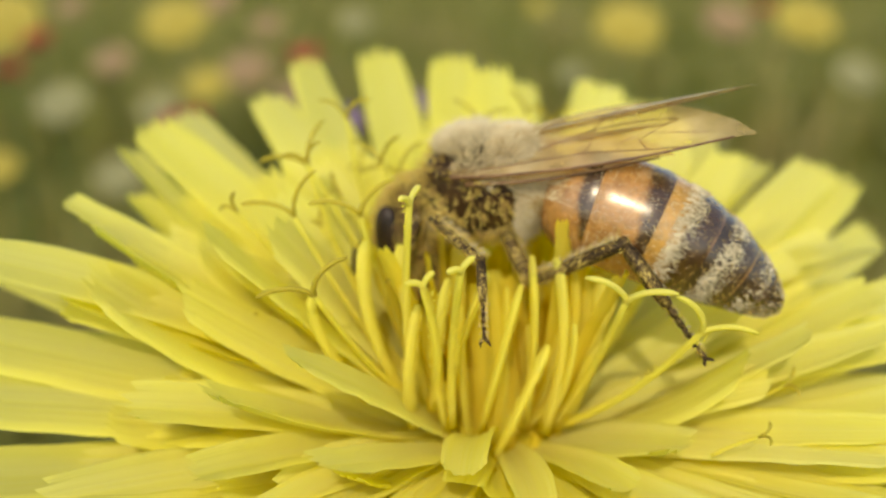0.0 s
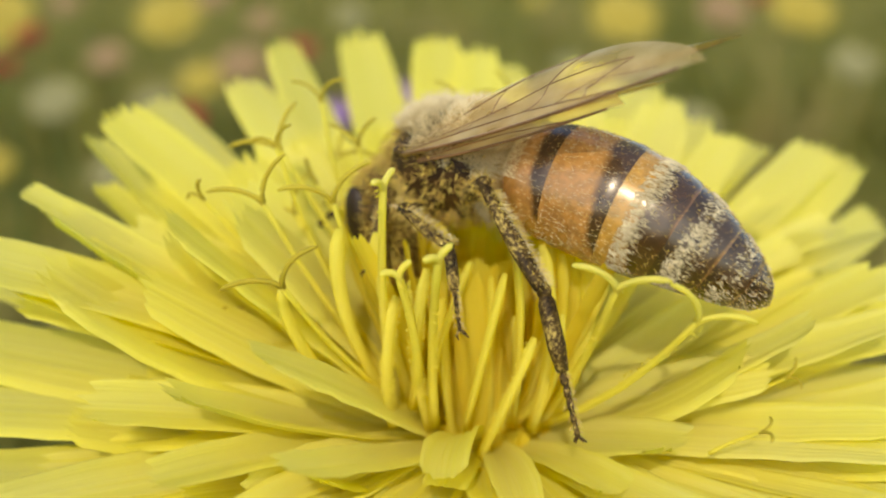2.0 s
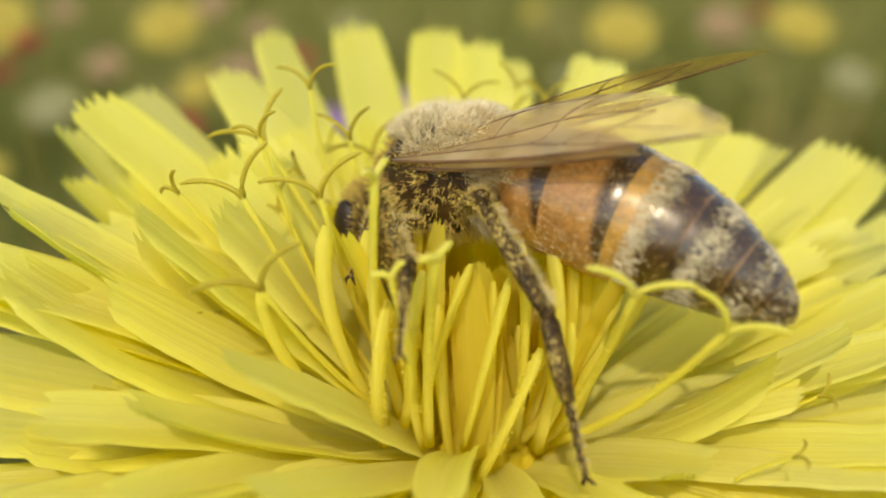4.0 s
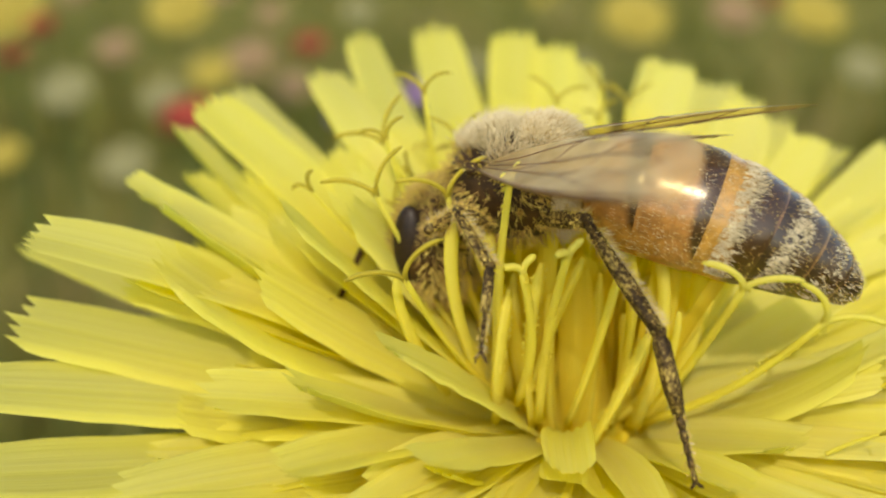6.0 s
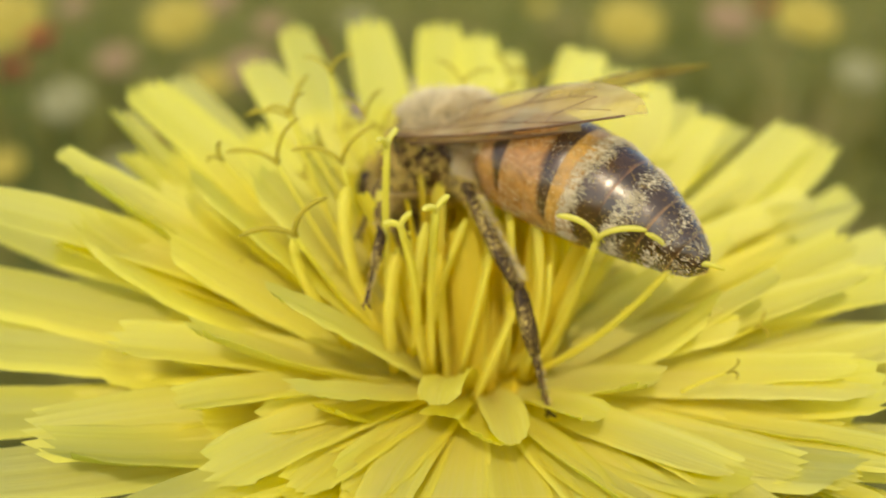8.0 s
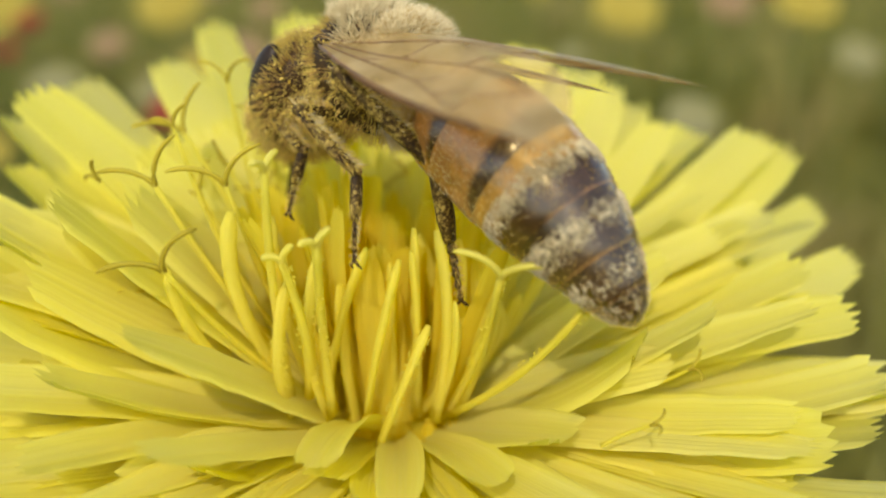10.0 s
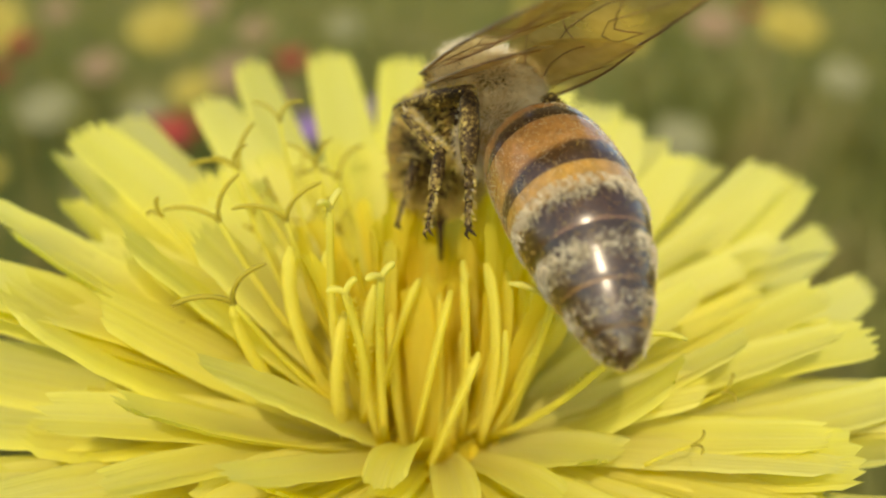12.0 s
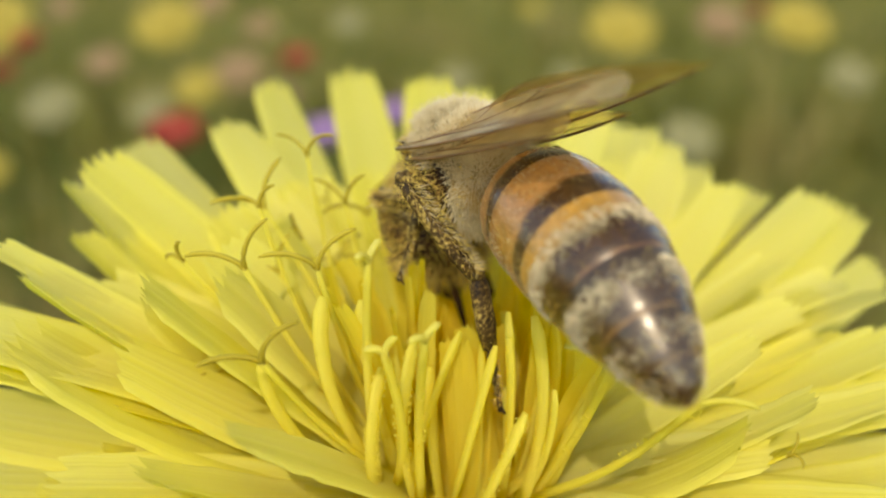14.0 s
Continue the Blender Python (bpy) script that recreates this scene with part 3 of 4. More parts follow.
h = Heap()
verts = [ring_point(i / 24, 2 * math.pi * j / 24, -0.05) for i in range(25) for j in range(24)]
h.add(verts, [(i * 24 + j, i * 24 + (j + 1) % 24, (i + 1) * 24 + (j + 1) % 24, (i + 1) * 24 + j) for i in range(24) for j in range(24)])
abdomen = part("abdomen", h.mesh("abdomen", T_BELLY), bee, "amber belly under horny plates")
PLATES = [(0.0, 0.22, T_FIRST), (0.20, 0.45, T_FIRST), (0.43, 0.645, T_MID), (0.625, 0.80, T_DARK), (0.78, 0.91, T_DARK), (0.89, 1.0, T_DARK)]
for num, (a, b, mat) in enumerate(PLATES):
    h = Heap()
    nu, nv = 40, 12
    verts, uvs = [], []
    for i in range(nv + 1):
        v = i / nv
        s = a + (b - a) * v
        lift = 0.05 * v if num < 5 else 0.02 * v
        if i == nv:
            lift -= 0.05
        for j in range(nu + 1):
            w = -math.pi * 0.80 + 1.6 * math.pi * j / nu
            verts.append(ring_point(s, w, lift))
            uvs.append((w / math.pi, v))
    faces = [(i * (nu + 1) + j, i * (nu + 1) + j + 1, (i + 1) * (nu + 1) + j + 1, (i + 1) * (nu + 1) + j) for i in range(nv) for j in range(nu)]
    h.add(verts, faces, uvs)
    part("abdomen_plate", h.mesh("abdomen_plate", mat), abdomen, "amber plate with a dark rear band" if num < 3 else "dark brown glossy plate")
# pale felt bands on the fore part of the hinder plates, thin fluff elsewhere
h = Heap()
BANDS = ((0.49, 0.535, 8500, 0.17, 0.0), (0.66, 0.715, 8000, 0.13, 0.12), (0.81, 0.85, 3000, 0.12, 0.25), (0.90, 0.95, 500, 0.1, 0.1),
         (0.0, 0.10, 2600, 0.5, -1.0), (0.12, 0.48, 1500, 0.12, -1.0), (0.14, 0.95, 2200, 0.12, -1.0))
for lo, hi, n, ln, thin in BANDS:
    felt = thin > -0.5
    for i in range(n):
        s = rng.uniform(lo, hi) + (abs(rng.gauss(0, 0.02)) if felt else 0.0)
        w = rng.uniform(-2.3, 2.3) * (0.55 if lo == 0.0 else 1.0)
        if felt and abs(w) < 0.2 and rng.random() < 0.4:
            continue
        p = ring_point(s, w, 0.03)
        worn = 0.45 * noise.noise(p * 1.4) + 0.45 * noise.noise(p * 7.0) + 0.6 * noise.noise(p * 17.0)
        if felt and worn < thin - 0.05 and rng.random() < 0.93:
            continue
        out = (p - spine(s)[0]).normalized()
        d = spine(s)[1] * rng.uniform(0.8, 1.6) + out * rng.uniform(0.15, 0.5) + Vector((0, rng.uniform(-0.4, 0.4), 0))
        h.hair(p, d, ln * rng.uniform(0.5, 1.1), 0.0085 if felt else 0.0065, (0, 0, 0), 2 if felt else (0 if n != 2200 else 1))
part("abdomen_fur", h.mesh("abdomen_fur", HAIR_PALE, HAIR_TAN, HAIR_FELT), abdomen, "pale felt bands")
h = Heap()
for i in range(900):
    s, w = 1.0 - 0.62 * rng.random() ** 1.5, rng.uniform(-2.3, 2.3)
    p = ring_point(s, w, 0.06)
    if noise.noise(p * 2.5) + 0.3 * abs(w) > 0.15:
        h.ball(p, rng.uniform(0.007, 0.019), 5, 3)
part("pollen_dust", h.mesh("pollen_dust", POLLEN), abdomen, "yellow pollen grains")

# head: origin at the neck
HEAD = ((0.75, 0, -1.35), (1.35, 1.9, 2.1))
h = Heap()
h.ball(*HEAD, 26, 16)
h.tube([(0.7, 0, -2.4), (0.8, 0, -3.1), (0.75, 0, -3.7)], [0.95, 0.7, 0.35], 10)
head = part("head", h.mesh("head", CUTICLE), bee)
for s in (1, -1):
    h = Heap()
    h.ball((1.2, 1.38 * s, -1.05), (0.6, 0.46, 1.35), 20, 14)
    part("eye", h.mesh("eye", EYE), head, "large glossy black compound eye")
    h = Heap()
    h.tube([(0.8, 0.5 * s, -3.0), (0.87, 0.35 * s, -3.7), (0.75, 0.08 * s, -4.0)], [0.2, 0.16, 0.05], 7)
    part("mandible", h.mesh("mandible", LEG), head)
h = Heap()
h.tube([(0.6, 0, -3.4), (0.45, 0, -4.3), (0.35, 0, -5.2)], [0.2, 0.13, 0.07], 8)
part("proboscis", h.mesh("proboscis", LEG), head)
h = Heap()
for i in range(6500):
    p, n = spot(*HEAD)
    if abs(p.y) > 1.3 and p.z > -2.1 and p.x > 0.75:
        continue
    h.hair(p, n + Vector((rng.uniform(-0.3, 0.3), rng.uniform(-0.4, 0.4), rng.uniform(-0.2, 0.5))), rng.uniform(0.25, 0.55), 0.013, (0, 0, -0.2), 0 if rng.random() < 0.4 else 1)
    if i % 9 == 0 and p.z < 0 and noise.noise(p * 1.8) > 0:
        h.ball(p + n * rng.uniform(0.1, 0.4), rng.uniform(0.025, 0.045), 5, 3, 2)
part("head_fur", h.mesh("head_fur", HAIR_TAN, HAIR_GOLD, POLLEN), head, "brownish gold fur with pollen")


def antenna(s):
    h = Heap()
    h.tube([(0, 0, 0), (0.5, 0.35 * s, -0.25), (0.95, 0.75 * s, -0.3)], [0.11, 0.10, 0.10], 8)
    pts = [(0.95 + 0.02 * i, 0.75 * s + 0.04 * i * s, -0.3 - 0.24 * i - 0.006 * i * i) for i in range(11)]
    rad = [0.085] + [0.125 if i % 2 else 0.115 for i in range(9)] + [0.07]
    h.tube(pts, rad, 8)
    ob = part("antenna", h.mesh("antenna", LEG), bee, "slim dark elbowed antenna")
    return ob


ANTENNAE = [antenna(1), antenna(-1)]


def wing(s, length, chord, hind):
    """A wing along +x, trailing edge towards -y for the bee's left side, with raised veins."""
    h = Heap()
    nx, ny = 22, 8
    lead = lambda u: chord * (0.16 * math.sin(math.pi * min(1, u * 1.05)) + 0.02)
    trail = lambda u: -chord * (0.10 + 0.90 * math.sin(math.pi * (0.08 + 0.80 * u) ** 1.15) ** 0.8) * (1 if u < 0.64 else math.sqrt(max(0.0004, 1 - ((u - 0.64) / 0.36) ** 2)))
    wave = lambda u, v: 0.10 * math.sin(9 * v + 2 * u) * math.sin(math.pi * u) + 0.16 * u * u
    at = lambda u, v: Vector((u * length, -s * (lead(u) + (trail(u) - lead(u)) * v), wave(u, v)))
    vs = [at(i / nx, j / ny) for i in range(nx + 1) for j in range(ny + 1)]
    faces = [(i * (ny + 1) + j, (i + 1) * (ny + 1) + j, (i + 1) * (ny + 1) + j + 1, i * (ny + 1) + j + 1) for i in range(nx) for j in range(ny)]
    h.add(vs, faces)
    ob = part("hind_wing" if hind else "fore_wing", h.mesh("wing", WING), bee, "translucent brownish veined wing")
    lines = [([(0, 0), (0.3, 0.0), (0.7, 0.0), (0.93, 0.03)], 0.058), ([(0, 0.15), (0.25, 0.22), (0.45, 0.25), (0.66, 0.10), (0.80, 0.02)], 0.024),
             ([(0.02, 0.3), (0.3, 0.5), (0.5, 0.6), (0.78, 0.62)], 0.028), ([(0.02, 0.5), (0.2, 0.72), (0.42, 0.9), (0.6, 0.97)], 0.028)]
    if not hind:
        lines += [([(0.45, 0.25), (0.48, 0.42), (0.5, 0.6)], 0.024), ([(0.66, 0.10), (0.64, 0.35), (0.78, 0.62)], 0.024), ([(0.5, 0.6), (0.56, 0.8), (0.6, 0.97)], 0.02),
                  ([(0.56, 0.18), (0.58, 0.36), (0.66, 0.45), (0.86, 0.35)], 0.02), ([(0.3, 0.5), (0.32, 0.7), (0.34, 0.82)], 0.02), ([(0.2, 0.2), (0.24, 0.35), (0.26, 0.47)], 0.02)]
    for pts, r in lines:
        hv = Heap()
        fine = [at(*(Vector(a).lerp(Vector(b), k / 4))) for a, b in zip(pts, pts[1:]) for k in range(4)] + [at(*pts[-1])]
        hv.tube(fine, [r * (1 - 0.4 * i / len(fine)) for i in range(len(fine))], 6, 0, 1.0)
        part("vein", hv.mesh("vein", VEIN), ob)
    return ob


WINGS = {1: (wing(1, 9.4, 2.7, False), wing(1, 6.6, 2.0, True)), -1: (wing(-1, 9.4, 2.7, False), wing(-1, 6.6, 2.0, True))}


def leg_piece(name, length, r0, r1, r2, flat, furry, bits=0, fringe=0):
    """One limb piece along +x from its joint, with bristles and pollen."""
    h = Heap()
    if bits:
        # a broad first joint, then small ones
        first = length * 0.55
        h.tube([(0, 0, 0), (first * 0.15, 0, 0), (first * 0.7, 0, 0), (first, 0, 0)], [r0 * 0.6, r0 * 1.15, r0 * 1.2, r0 * 0.8], 10, 0, flat)
        step = (length - first) / bits
        for i in range(bits):
            x = first + i * step
            f = 0.62 - 0.22 * i / bits
            h.tube([(x, 0, 0), (x + step * 0.25, 0, 0), (x + step * 0.8, 0, 0), (x + step * 1.03, 0, 0)], [r0 * f * 0.55, r0 * f * 0.8, r0 * f, r0 * f * 0.7], 8, 0, flat)
        for s in (1, -1):
            h.tube([(length, 0, 0), (length + 0.16, 0.13 * s, -0.02), (length + 0.26, 0.16 * s, -0.16)], [0.06, 0.05, 0.015], 6)
    else:
        xs = [length * i / 8 for i in range(9)]
        prof = [r0 + (r1 - r0) * i / 5 if i <= 5 else r1 + (r2 - r1) * (i - 5) / 3 for i in range(9)]
        prof[0] *= 0.7
        h.tube([(x, 0, 0.05 * math.sin(math.pi * x / length)) for x in xs], prof, 10, 0, flat)
        h.ball((length, 0, 0), r2 * 0.7, 10, 6)
    for i in range(furry):
        x = rng.uniform(0.05, 1.0) * length
        w = rng.uniform(0, 2 * math.pi)
        r = (r1 + r0) * 0.48 * (0.6 if bits else 0.9)
        n = Vector((0, math.cos(w), math.sin(w)))
        h.hair(Vector((x, n.y * r * flat, n.z * r)), n + Vector((rng.uniform(0.5, 1.4), 0, 0)), rng.uniform(0.2, 0.42) * (0.5 if bits else 0.8), 0.009, (0, 0, 0), 4 if rng.random() < 0.6 else 2)
        if i % 4 == 0:
            h.ball(Vector((x, n.y * r * flat, n.z * r)) + n * 0.05, rng.uniform(0.02, 0.035), 6, 4, 3)
    for i in range(fringe):
        x, w = rng.uniform(0.08, 0.98) * length, rng.gauss(0, 0.4)
        n = Vector((0, math.cos(w), math.sin(w)))
        r = (r1 + r0) * 0.42 * (0.6 if bits else 0.9)
        h.hair(Vector((x, n.y * r * flat, n.z * r)), n + Vector((rng.uniform(0.3, 1.0), 0, 0)), rng.uniform(0.2, 0.4) * (0.5 if bits else 1.0), 0.009, (0, 0, 0), 1 if rng.random() < 0.5 else 2)
    return part(name, h.mesh(name, LIMB, HAIR_PALE, HAIR_GOLD, POLLEN, HAIR_TAN), bee)


# joint in bee space, lengths of femur, tibia and foot, widths
LEGS = {
    "fore": ((1.2, 0.75, -1.25), (2.0, 1.9, 2.0), (0.24, 0.28, 0.18)),
    "mid": ((0.0, 0.95, -1.4), (2.3, 2.3, 2.4), (0.24, 0.28, 0.18)),
    "hind": ((-1.0, 0.9, -0.9), (2.3, 3.6, 4.2), (0.26, 0.41, 0.28)),
}
LEG_PARTS = {}
for kind, (hip, (lf, lt, ls), (r0, r1, r2)) in LEGS.items():
    for s in (1, -1):
        LEG_PARTS[kind, s] = (leg_piece("femur", lf, r0, r1 * 0.85, r2, 0.8, 420, 0, 60), leg_piece("tibia", lt, r2, r1, r1 * 0.8, 0.6, 170 if kind == "hind" else 380, 0, 320 if kind == "hind" else 150), leg_piece("tarsus", ls, r2, r2, r2, 0.75, 120, 5, 80))


def bee_pose(x, y, z, yaw, pitch, roll):
    return pose(x * MM, y * MM, z * MM, roll, pitch, yaw)


def axes(origin, d, up):
    """A pose with +x along d and +z nearest to up."""
    x = Vector(d).normalized()
    z = Vector(up) - x * Vector(up).dot(x)
    z.normalize()
    y = z.cross(x)
    return Matrix.Translation(Vector(origin) * MM) @ Matrix((x, y, z)).transposed().to_4x4()


def chain(hip, foot, lens, pole):
    """Knee and ankle of a leg that reaches from hip to foot, bent towards pole."""
    lf, lt, ls = lens
    back = (hip - foot).normalized()
    ankle = foot + (back * 0.7 + Vector((0, 0, 0.45)) + Vector(pole) * 0.1).normalized() * ls * 0.97
    d = ankle - hip
    reach = min(d.length, (lf + lt) * 0.985)
    reach = max(reach, abs(lf - lt) + 0.3)
    d = d.normalized()
    ankle = hip + d * reach
    a = (lf * lf - lt * lt + reach * reach) / (2 * reach)
    hh = math.sqrt(max(0.0, lf * lf - a * a))
    side = Vector(pole) - d * Vector(pole).dot(d)
    knee = hip + d * a + side.normalized() * hh
    return knee, ankle


def between(rows, t):
    """The values at t, straight between the rows (time first)."""
    if t <= rows[0][0]:
        return rows[0][1:]
    for a, b in zip(rows, rows[1:]):
        if t <= b[0]:
            f = (t - a[0]) / (b[0] - a[0])
            return tuple(p + (q - p) * f for p, q in zip(a[1:], b[1:]))
    return rows[-1][1:]


def eased(rows, step=0.25):
    """The rows filled up to even steps, gliding through each of them."""
    out = []
    for k in range(round(rows[-1][0] / step) + 1):
        t = k * step
        i = max(0, min(len(rows) - 2, sum(1 for q in rows if q[0] <= t) - 1))
        a, b = rows[i], rows[i + 1]
        before, after = rows[max(0, i - 1)], rows[min(len(rows) - 1, i + 2)]
        w = b[0] - a[0]
        f = (t - a[0]) / w
        vals = [t]
        for n in range(1, len(a)):
            m0 = (b[n] - before[n]) / (b[0] - before[0]) * w
            m1 = (after[n] - a[n]) / (after[0] - a[0]) * w
            if w > 1:
                m0 = m1 = (b[n] - a[n])
            vals.append((2 * f ** 3 - 3 * f * f + 1) * a[n] + (f ** 3 - 2 * f * f + f) * m0 + (3 * f * f - 2 * f ** 3) * b[n] + (f ** 3 - f * f) * m1)
        out.append(tuple(vals))
    return out


def move_bee(rows, belly_rows, feet, wings, nods, feelers, bends):
    body = {t: bee_pose(x, y, z, yaw, pitch, roll) for t, x, y, z, yaw, pitch, roll in eased(rows)}
    walk(bee, list(body.items()))
    rear = {t: bee_pose(x, y, z, yaw, pitch, roll) for t, x, y, z, yaw, pitch, roll in eased(belly_rows)}
    walk(abdomen, [(t, m.inverted() @ rear[t]) for t, m in body.items()])
    nod = lambda t: pose(1.75 * MM, 0, -1.15 * MM, 0, between(nods, t)[0], between(nods, t)[1])
    walk(head, [(t, nod(t)) for t in body])
    for ob, s in zip(ANTENNAE, (1, -1)):
        walk(ob, [(t, nod(t) @ pose(1.85 * MM, 0.45 * s * MM, -1.3 * MM, 0, between(feelers[s], t)[0], between(feelers[s], t)[1] * s)) for t in body])
    for s in (1, -1):
        fore, hind = WINGS[s]
        made = ([], [])
        for t in body:
            out, up = between(wings[s], t)
            for k, (x, y, z, wider, lower) in enumerate(((0.6, 2.0, 0.6, 0, 0), (0.1, 1.95, 0.45, -4, 2))):
                o, u = radians(out + wider), radians(up - lower)
                d = Vector((-math.cos(o) * math.cos(u), s * math.sin(o) * math.cos(u), math.sin(u)))
                tilt = Vector((0.3, 0.4 if s > 0 else -0.32, 1))
                made[k].append((t, axes((x, y * s, z + 0.12 * s), d, tilt) @ pose(0, 0, 0)))
        walk(fore, made[0])
        walk(hind, made[1])
    for (kind, s), pieces in LEG_PARTS.items():
        hip, lens, _ = LEGS[kind]
        hip = Vector((hip[0], hip[1] * s, hip[2]))
        keys = ([], [], [])
        for t, m in body.items():
            fx, fy, fz = between(feet[kind, s], t)
            foot = (m.inverted() @ Vector((fx * MM, fy * MM, fz * MM))) / MM
            pole = Vector(between(bends, t)) if (kind, s) == ("hind", 1) else Vector({"fore": (0.2, 0.3 * s, -0.6), "mid": (0.2, 0.35 * s, 0.2), "hind": (-0.5, 0.6 * s, 0.8)}[kind])
            knee, ankle = chain(hip, foot, lens, pole)
            toe = foot - ankle
            up = Vector((0, s, 0.3))
            keys[0].append((t, axes(hip, knee - hip, up)))
            keys[1].append((t, axes(knee, ankle - knee, up)))
            keys[2].append((t, axes(ankle, toe, up)))
        for piece, k in zip(pieces, keys):
            walk(piece, k)


# ---- meadow ----
def hills(x, y):
    d = math.hypot(x, y)
    return 0.012 * noise.noise(Vector((x * 2.1, y * 2.1, 0))) + (0.05 * noise.noise(Vector((x * 0.35, y * 0.35, 3))) if d > 2 else 0)


rings = [0, 0.1, 0.2, 0.35, 0.5, 0.75, 1, 1.4, 2, 3, 4.5, 7, 11, 18, 30, 60, 150, 400, 1500]
verts = [(r * math.cos(2 * math.pi * k / 48), r * math.sin(2 * math.pi * k / 48), hills(r * math.cos(2 * math.pi * k / 48), r * math.sin(2 * math.pi * k / 48)) * min(1, r * 3)) for r in rings[1:] for k in range(48)] + [(0, 0, 0)]
faces = [(i * 48 + k, (i + 1) * 48 + k, (i + 1) * 48 + (k + 1) % 48, i * 48 + (k + 1) % 48) for i in range(len(rings) - 2) for k in range(48)]
faces += [(len(verts) - 1, k, (k + 1) % 48) for k in range(48)]
ground = tagged(part("ground", mesh_from("ground", verts, faces, [SOIL], scale=1)), "dull green and brown meadow ground", "ground", kind="structure")

h = Heap()
for i in range(90000):
    near = i < 9000
    d = rng.uniform(0.10, 0.7) if near else 0.35 + 8.5 * rng.random() ** 1.7
    a = rng.uniform(0, 2 * math.pi) if near or i % 2 == 0 else radians(90 + rng.gauss(0, 45))
    x, y = d * math.cos(a), d * math.sin(a)
    ln = rng.uniform(0.04, 0.12) if d < 1.0 else rng.uniform(0.06, 0.2)
    w = rng.uniform(0.0012, 0.0028) * (1 + d * 0.5)
    lx, ly = rng.uniform(-0.5, 0.5) * ln, rng.uniform(-0.5, 0.5) * ln
    sx, sy = math.cos(i * 1.7) * w, math.sin(i * 1.7) * w
    z = hills(x, y) * min(1, d * 3) - 0.004
    k = 1000
    p = [(x - sx, y - sy, z), (x + sx, y + sy, z), (x + lx * 0.3 + sx, y + ly * 0.3 + sy, z + ln * 0.6), (x + lx * 0.3 - sx, y + ly * 0.3 - sy, z + ln * 0.6), (x + lx, y + ly, z + ln)]
    h.add([(q[0] * k, q[1] * k, q[2] * k) for q in p], [(0, 1, 2, 3), (3, 2, 4)], [(0.2, 0), (0.8, 0), (0.8, 0.6), (0.2, 0.6), (0.5, 1)])
grass = tagged(part("grass", h.mesh("grass", GRASS)), "dense green and straw-coloured meadow grass", "grass", kind="stuff")


def meadow_flower(name, label, colour, x, y, z, size, kind="daisy", group=""):
    """A wild flower on its stem; its head is at z."""
    ob = tagged(new(name), label, "flower", group)
    ob.location = (x, y, hills(x, y) * min(1, math.hypot(x, y) * 3))
    h = Heap()
    k = 1000
    lean = rng.uniform(-0.02, 0.02)
    zz = z - ob.location.z
    h.tube([(lean * k, 0, -4), (lean * 0.4 * k, 0.006 * k, zz * 0.5 * k), (0, 0, zz * k)], [1.4, 1.2, 1.0], 6)
    part("stem", h.mesh("stem", SEPAL), ob)
    n = 16 if kind == "daisy" else 5
    tilt = rng.uniform(-25, -5)
    for i in range(n):
        if kind == "daisy":
            me = petal_mesh(size * 0.5 * k, size * 0.17 * k, 0.2, 0.2, 1.0, 3000 + i % 4)
        else:
            me = petal_mesh(size * 0.55 * k, size * 0.55 * k, 1.1, 0.8, 0.3, 4000 + i)
        me.materials[0] = colour
        p = part("petal", me, ob)
        p.matrix_basis = pose(0, 0, zz, 0, 0, 0) @ pose(0, 0, 0, 40 if kind == "daisy" else 20) @ aim((0, 0, 0), direction(360 * i / n, 12 if kind == "daisy" else 40))
    h = Heap()
    h.ball((0, 0, zz * k), size * 0.13 * k, 10, 6)
    part("flower_centre", h.mesh("flower_centre", colour if kind == "daisy" else CUTICLE), ob)
    return ob


Y = ("yellow_wildflower", "yellow composite wildflower standing in the meadow grass", WILD_YELLOW)
R = ("poppy", "red poppy standing in the meadow grass", RED)
P = ("pink_wildflower", "pale pink wildflower standing in the meadow grass", PINK)
S = ("seed_head", "pale grey seed head standing in the meadow grass", WHITE)
V = ("purple_wildflower", "small purple wildflower behind the yellow flower", PURPLE)
# kind, bearing from straight ahead (to the right), slope below level, distance, size
WILD = [(Y, 12.6, 4.6, 0.55, 0.045), (Y, 23.6, 4.0, 0.62, 0.044), (Y, -28.1, 4.0, 0.55, 0.050), (Y, -17.8, 4.2, 0.6, 0.046), (Y, -16.3, 8.2, 0.5, 0.026),
        (R, -26.4, 5.2, 0.6, 0.024), (R, -18.1, 11.7, 0.46, 0.032), (R, -9.6, 6.8, 0.6, 0.024), (P, 18.9, 4.0, 0.8, 0.046), (P, -13.5, 7.3, 0.7, 0.042),
        (S, 17.6, 11.6, 0.45, 0.030), (S, -25.4, 8.9, 0.5, 0.03), (V, -7.6, 11.8, 0.16, 0.010), (V, -2.6, 10.4, 0.16, 0.008), (Y, -29.5, 12.5, 0.5, 0.022), (S, -22.5, 13.8, 0.5, 0.03),
        (P, -15.0, 2.8, 1.2, 0.05), (S, 1.5, 8.0, 0.7, 0.03), (S, 27.0, 7.0, 0.8, 0.04),
        (P, -22.0, 6.4, 0.9, 0.04), (S, -19.5, 9.6, 0.7, 0.035), (R, -28.0, 6.8, 0.8, 0.024), (P, -10.8, 9.2, 0.75, 0.035), (S, -6.0, 4.2, 1.3, 0.05), (Y, 6.5, 3.2, 1.5, 0.04),
        (P, -12.0, 4.4, 1.2, 0.045), (R, 21.0, 3.2, 1.3, 0.03), (S, 9.0, 7.6, 0.9, 0.03), (P, -24.0, 2.9, 1.5, 0.05)]
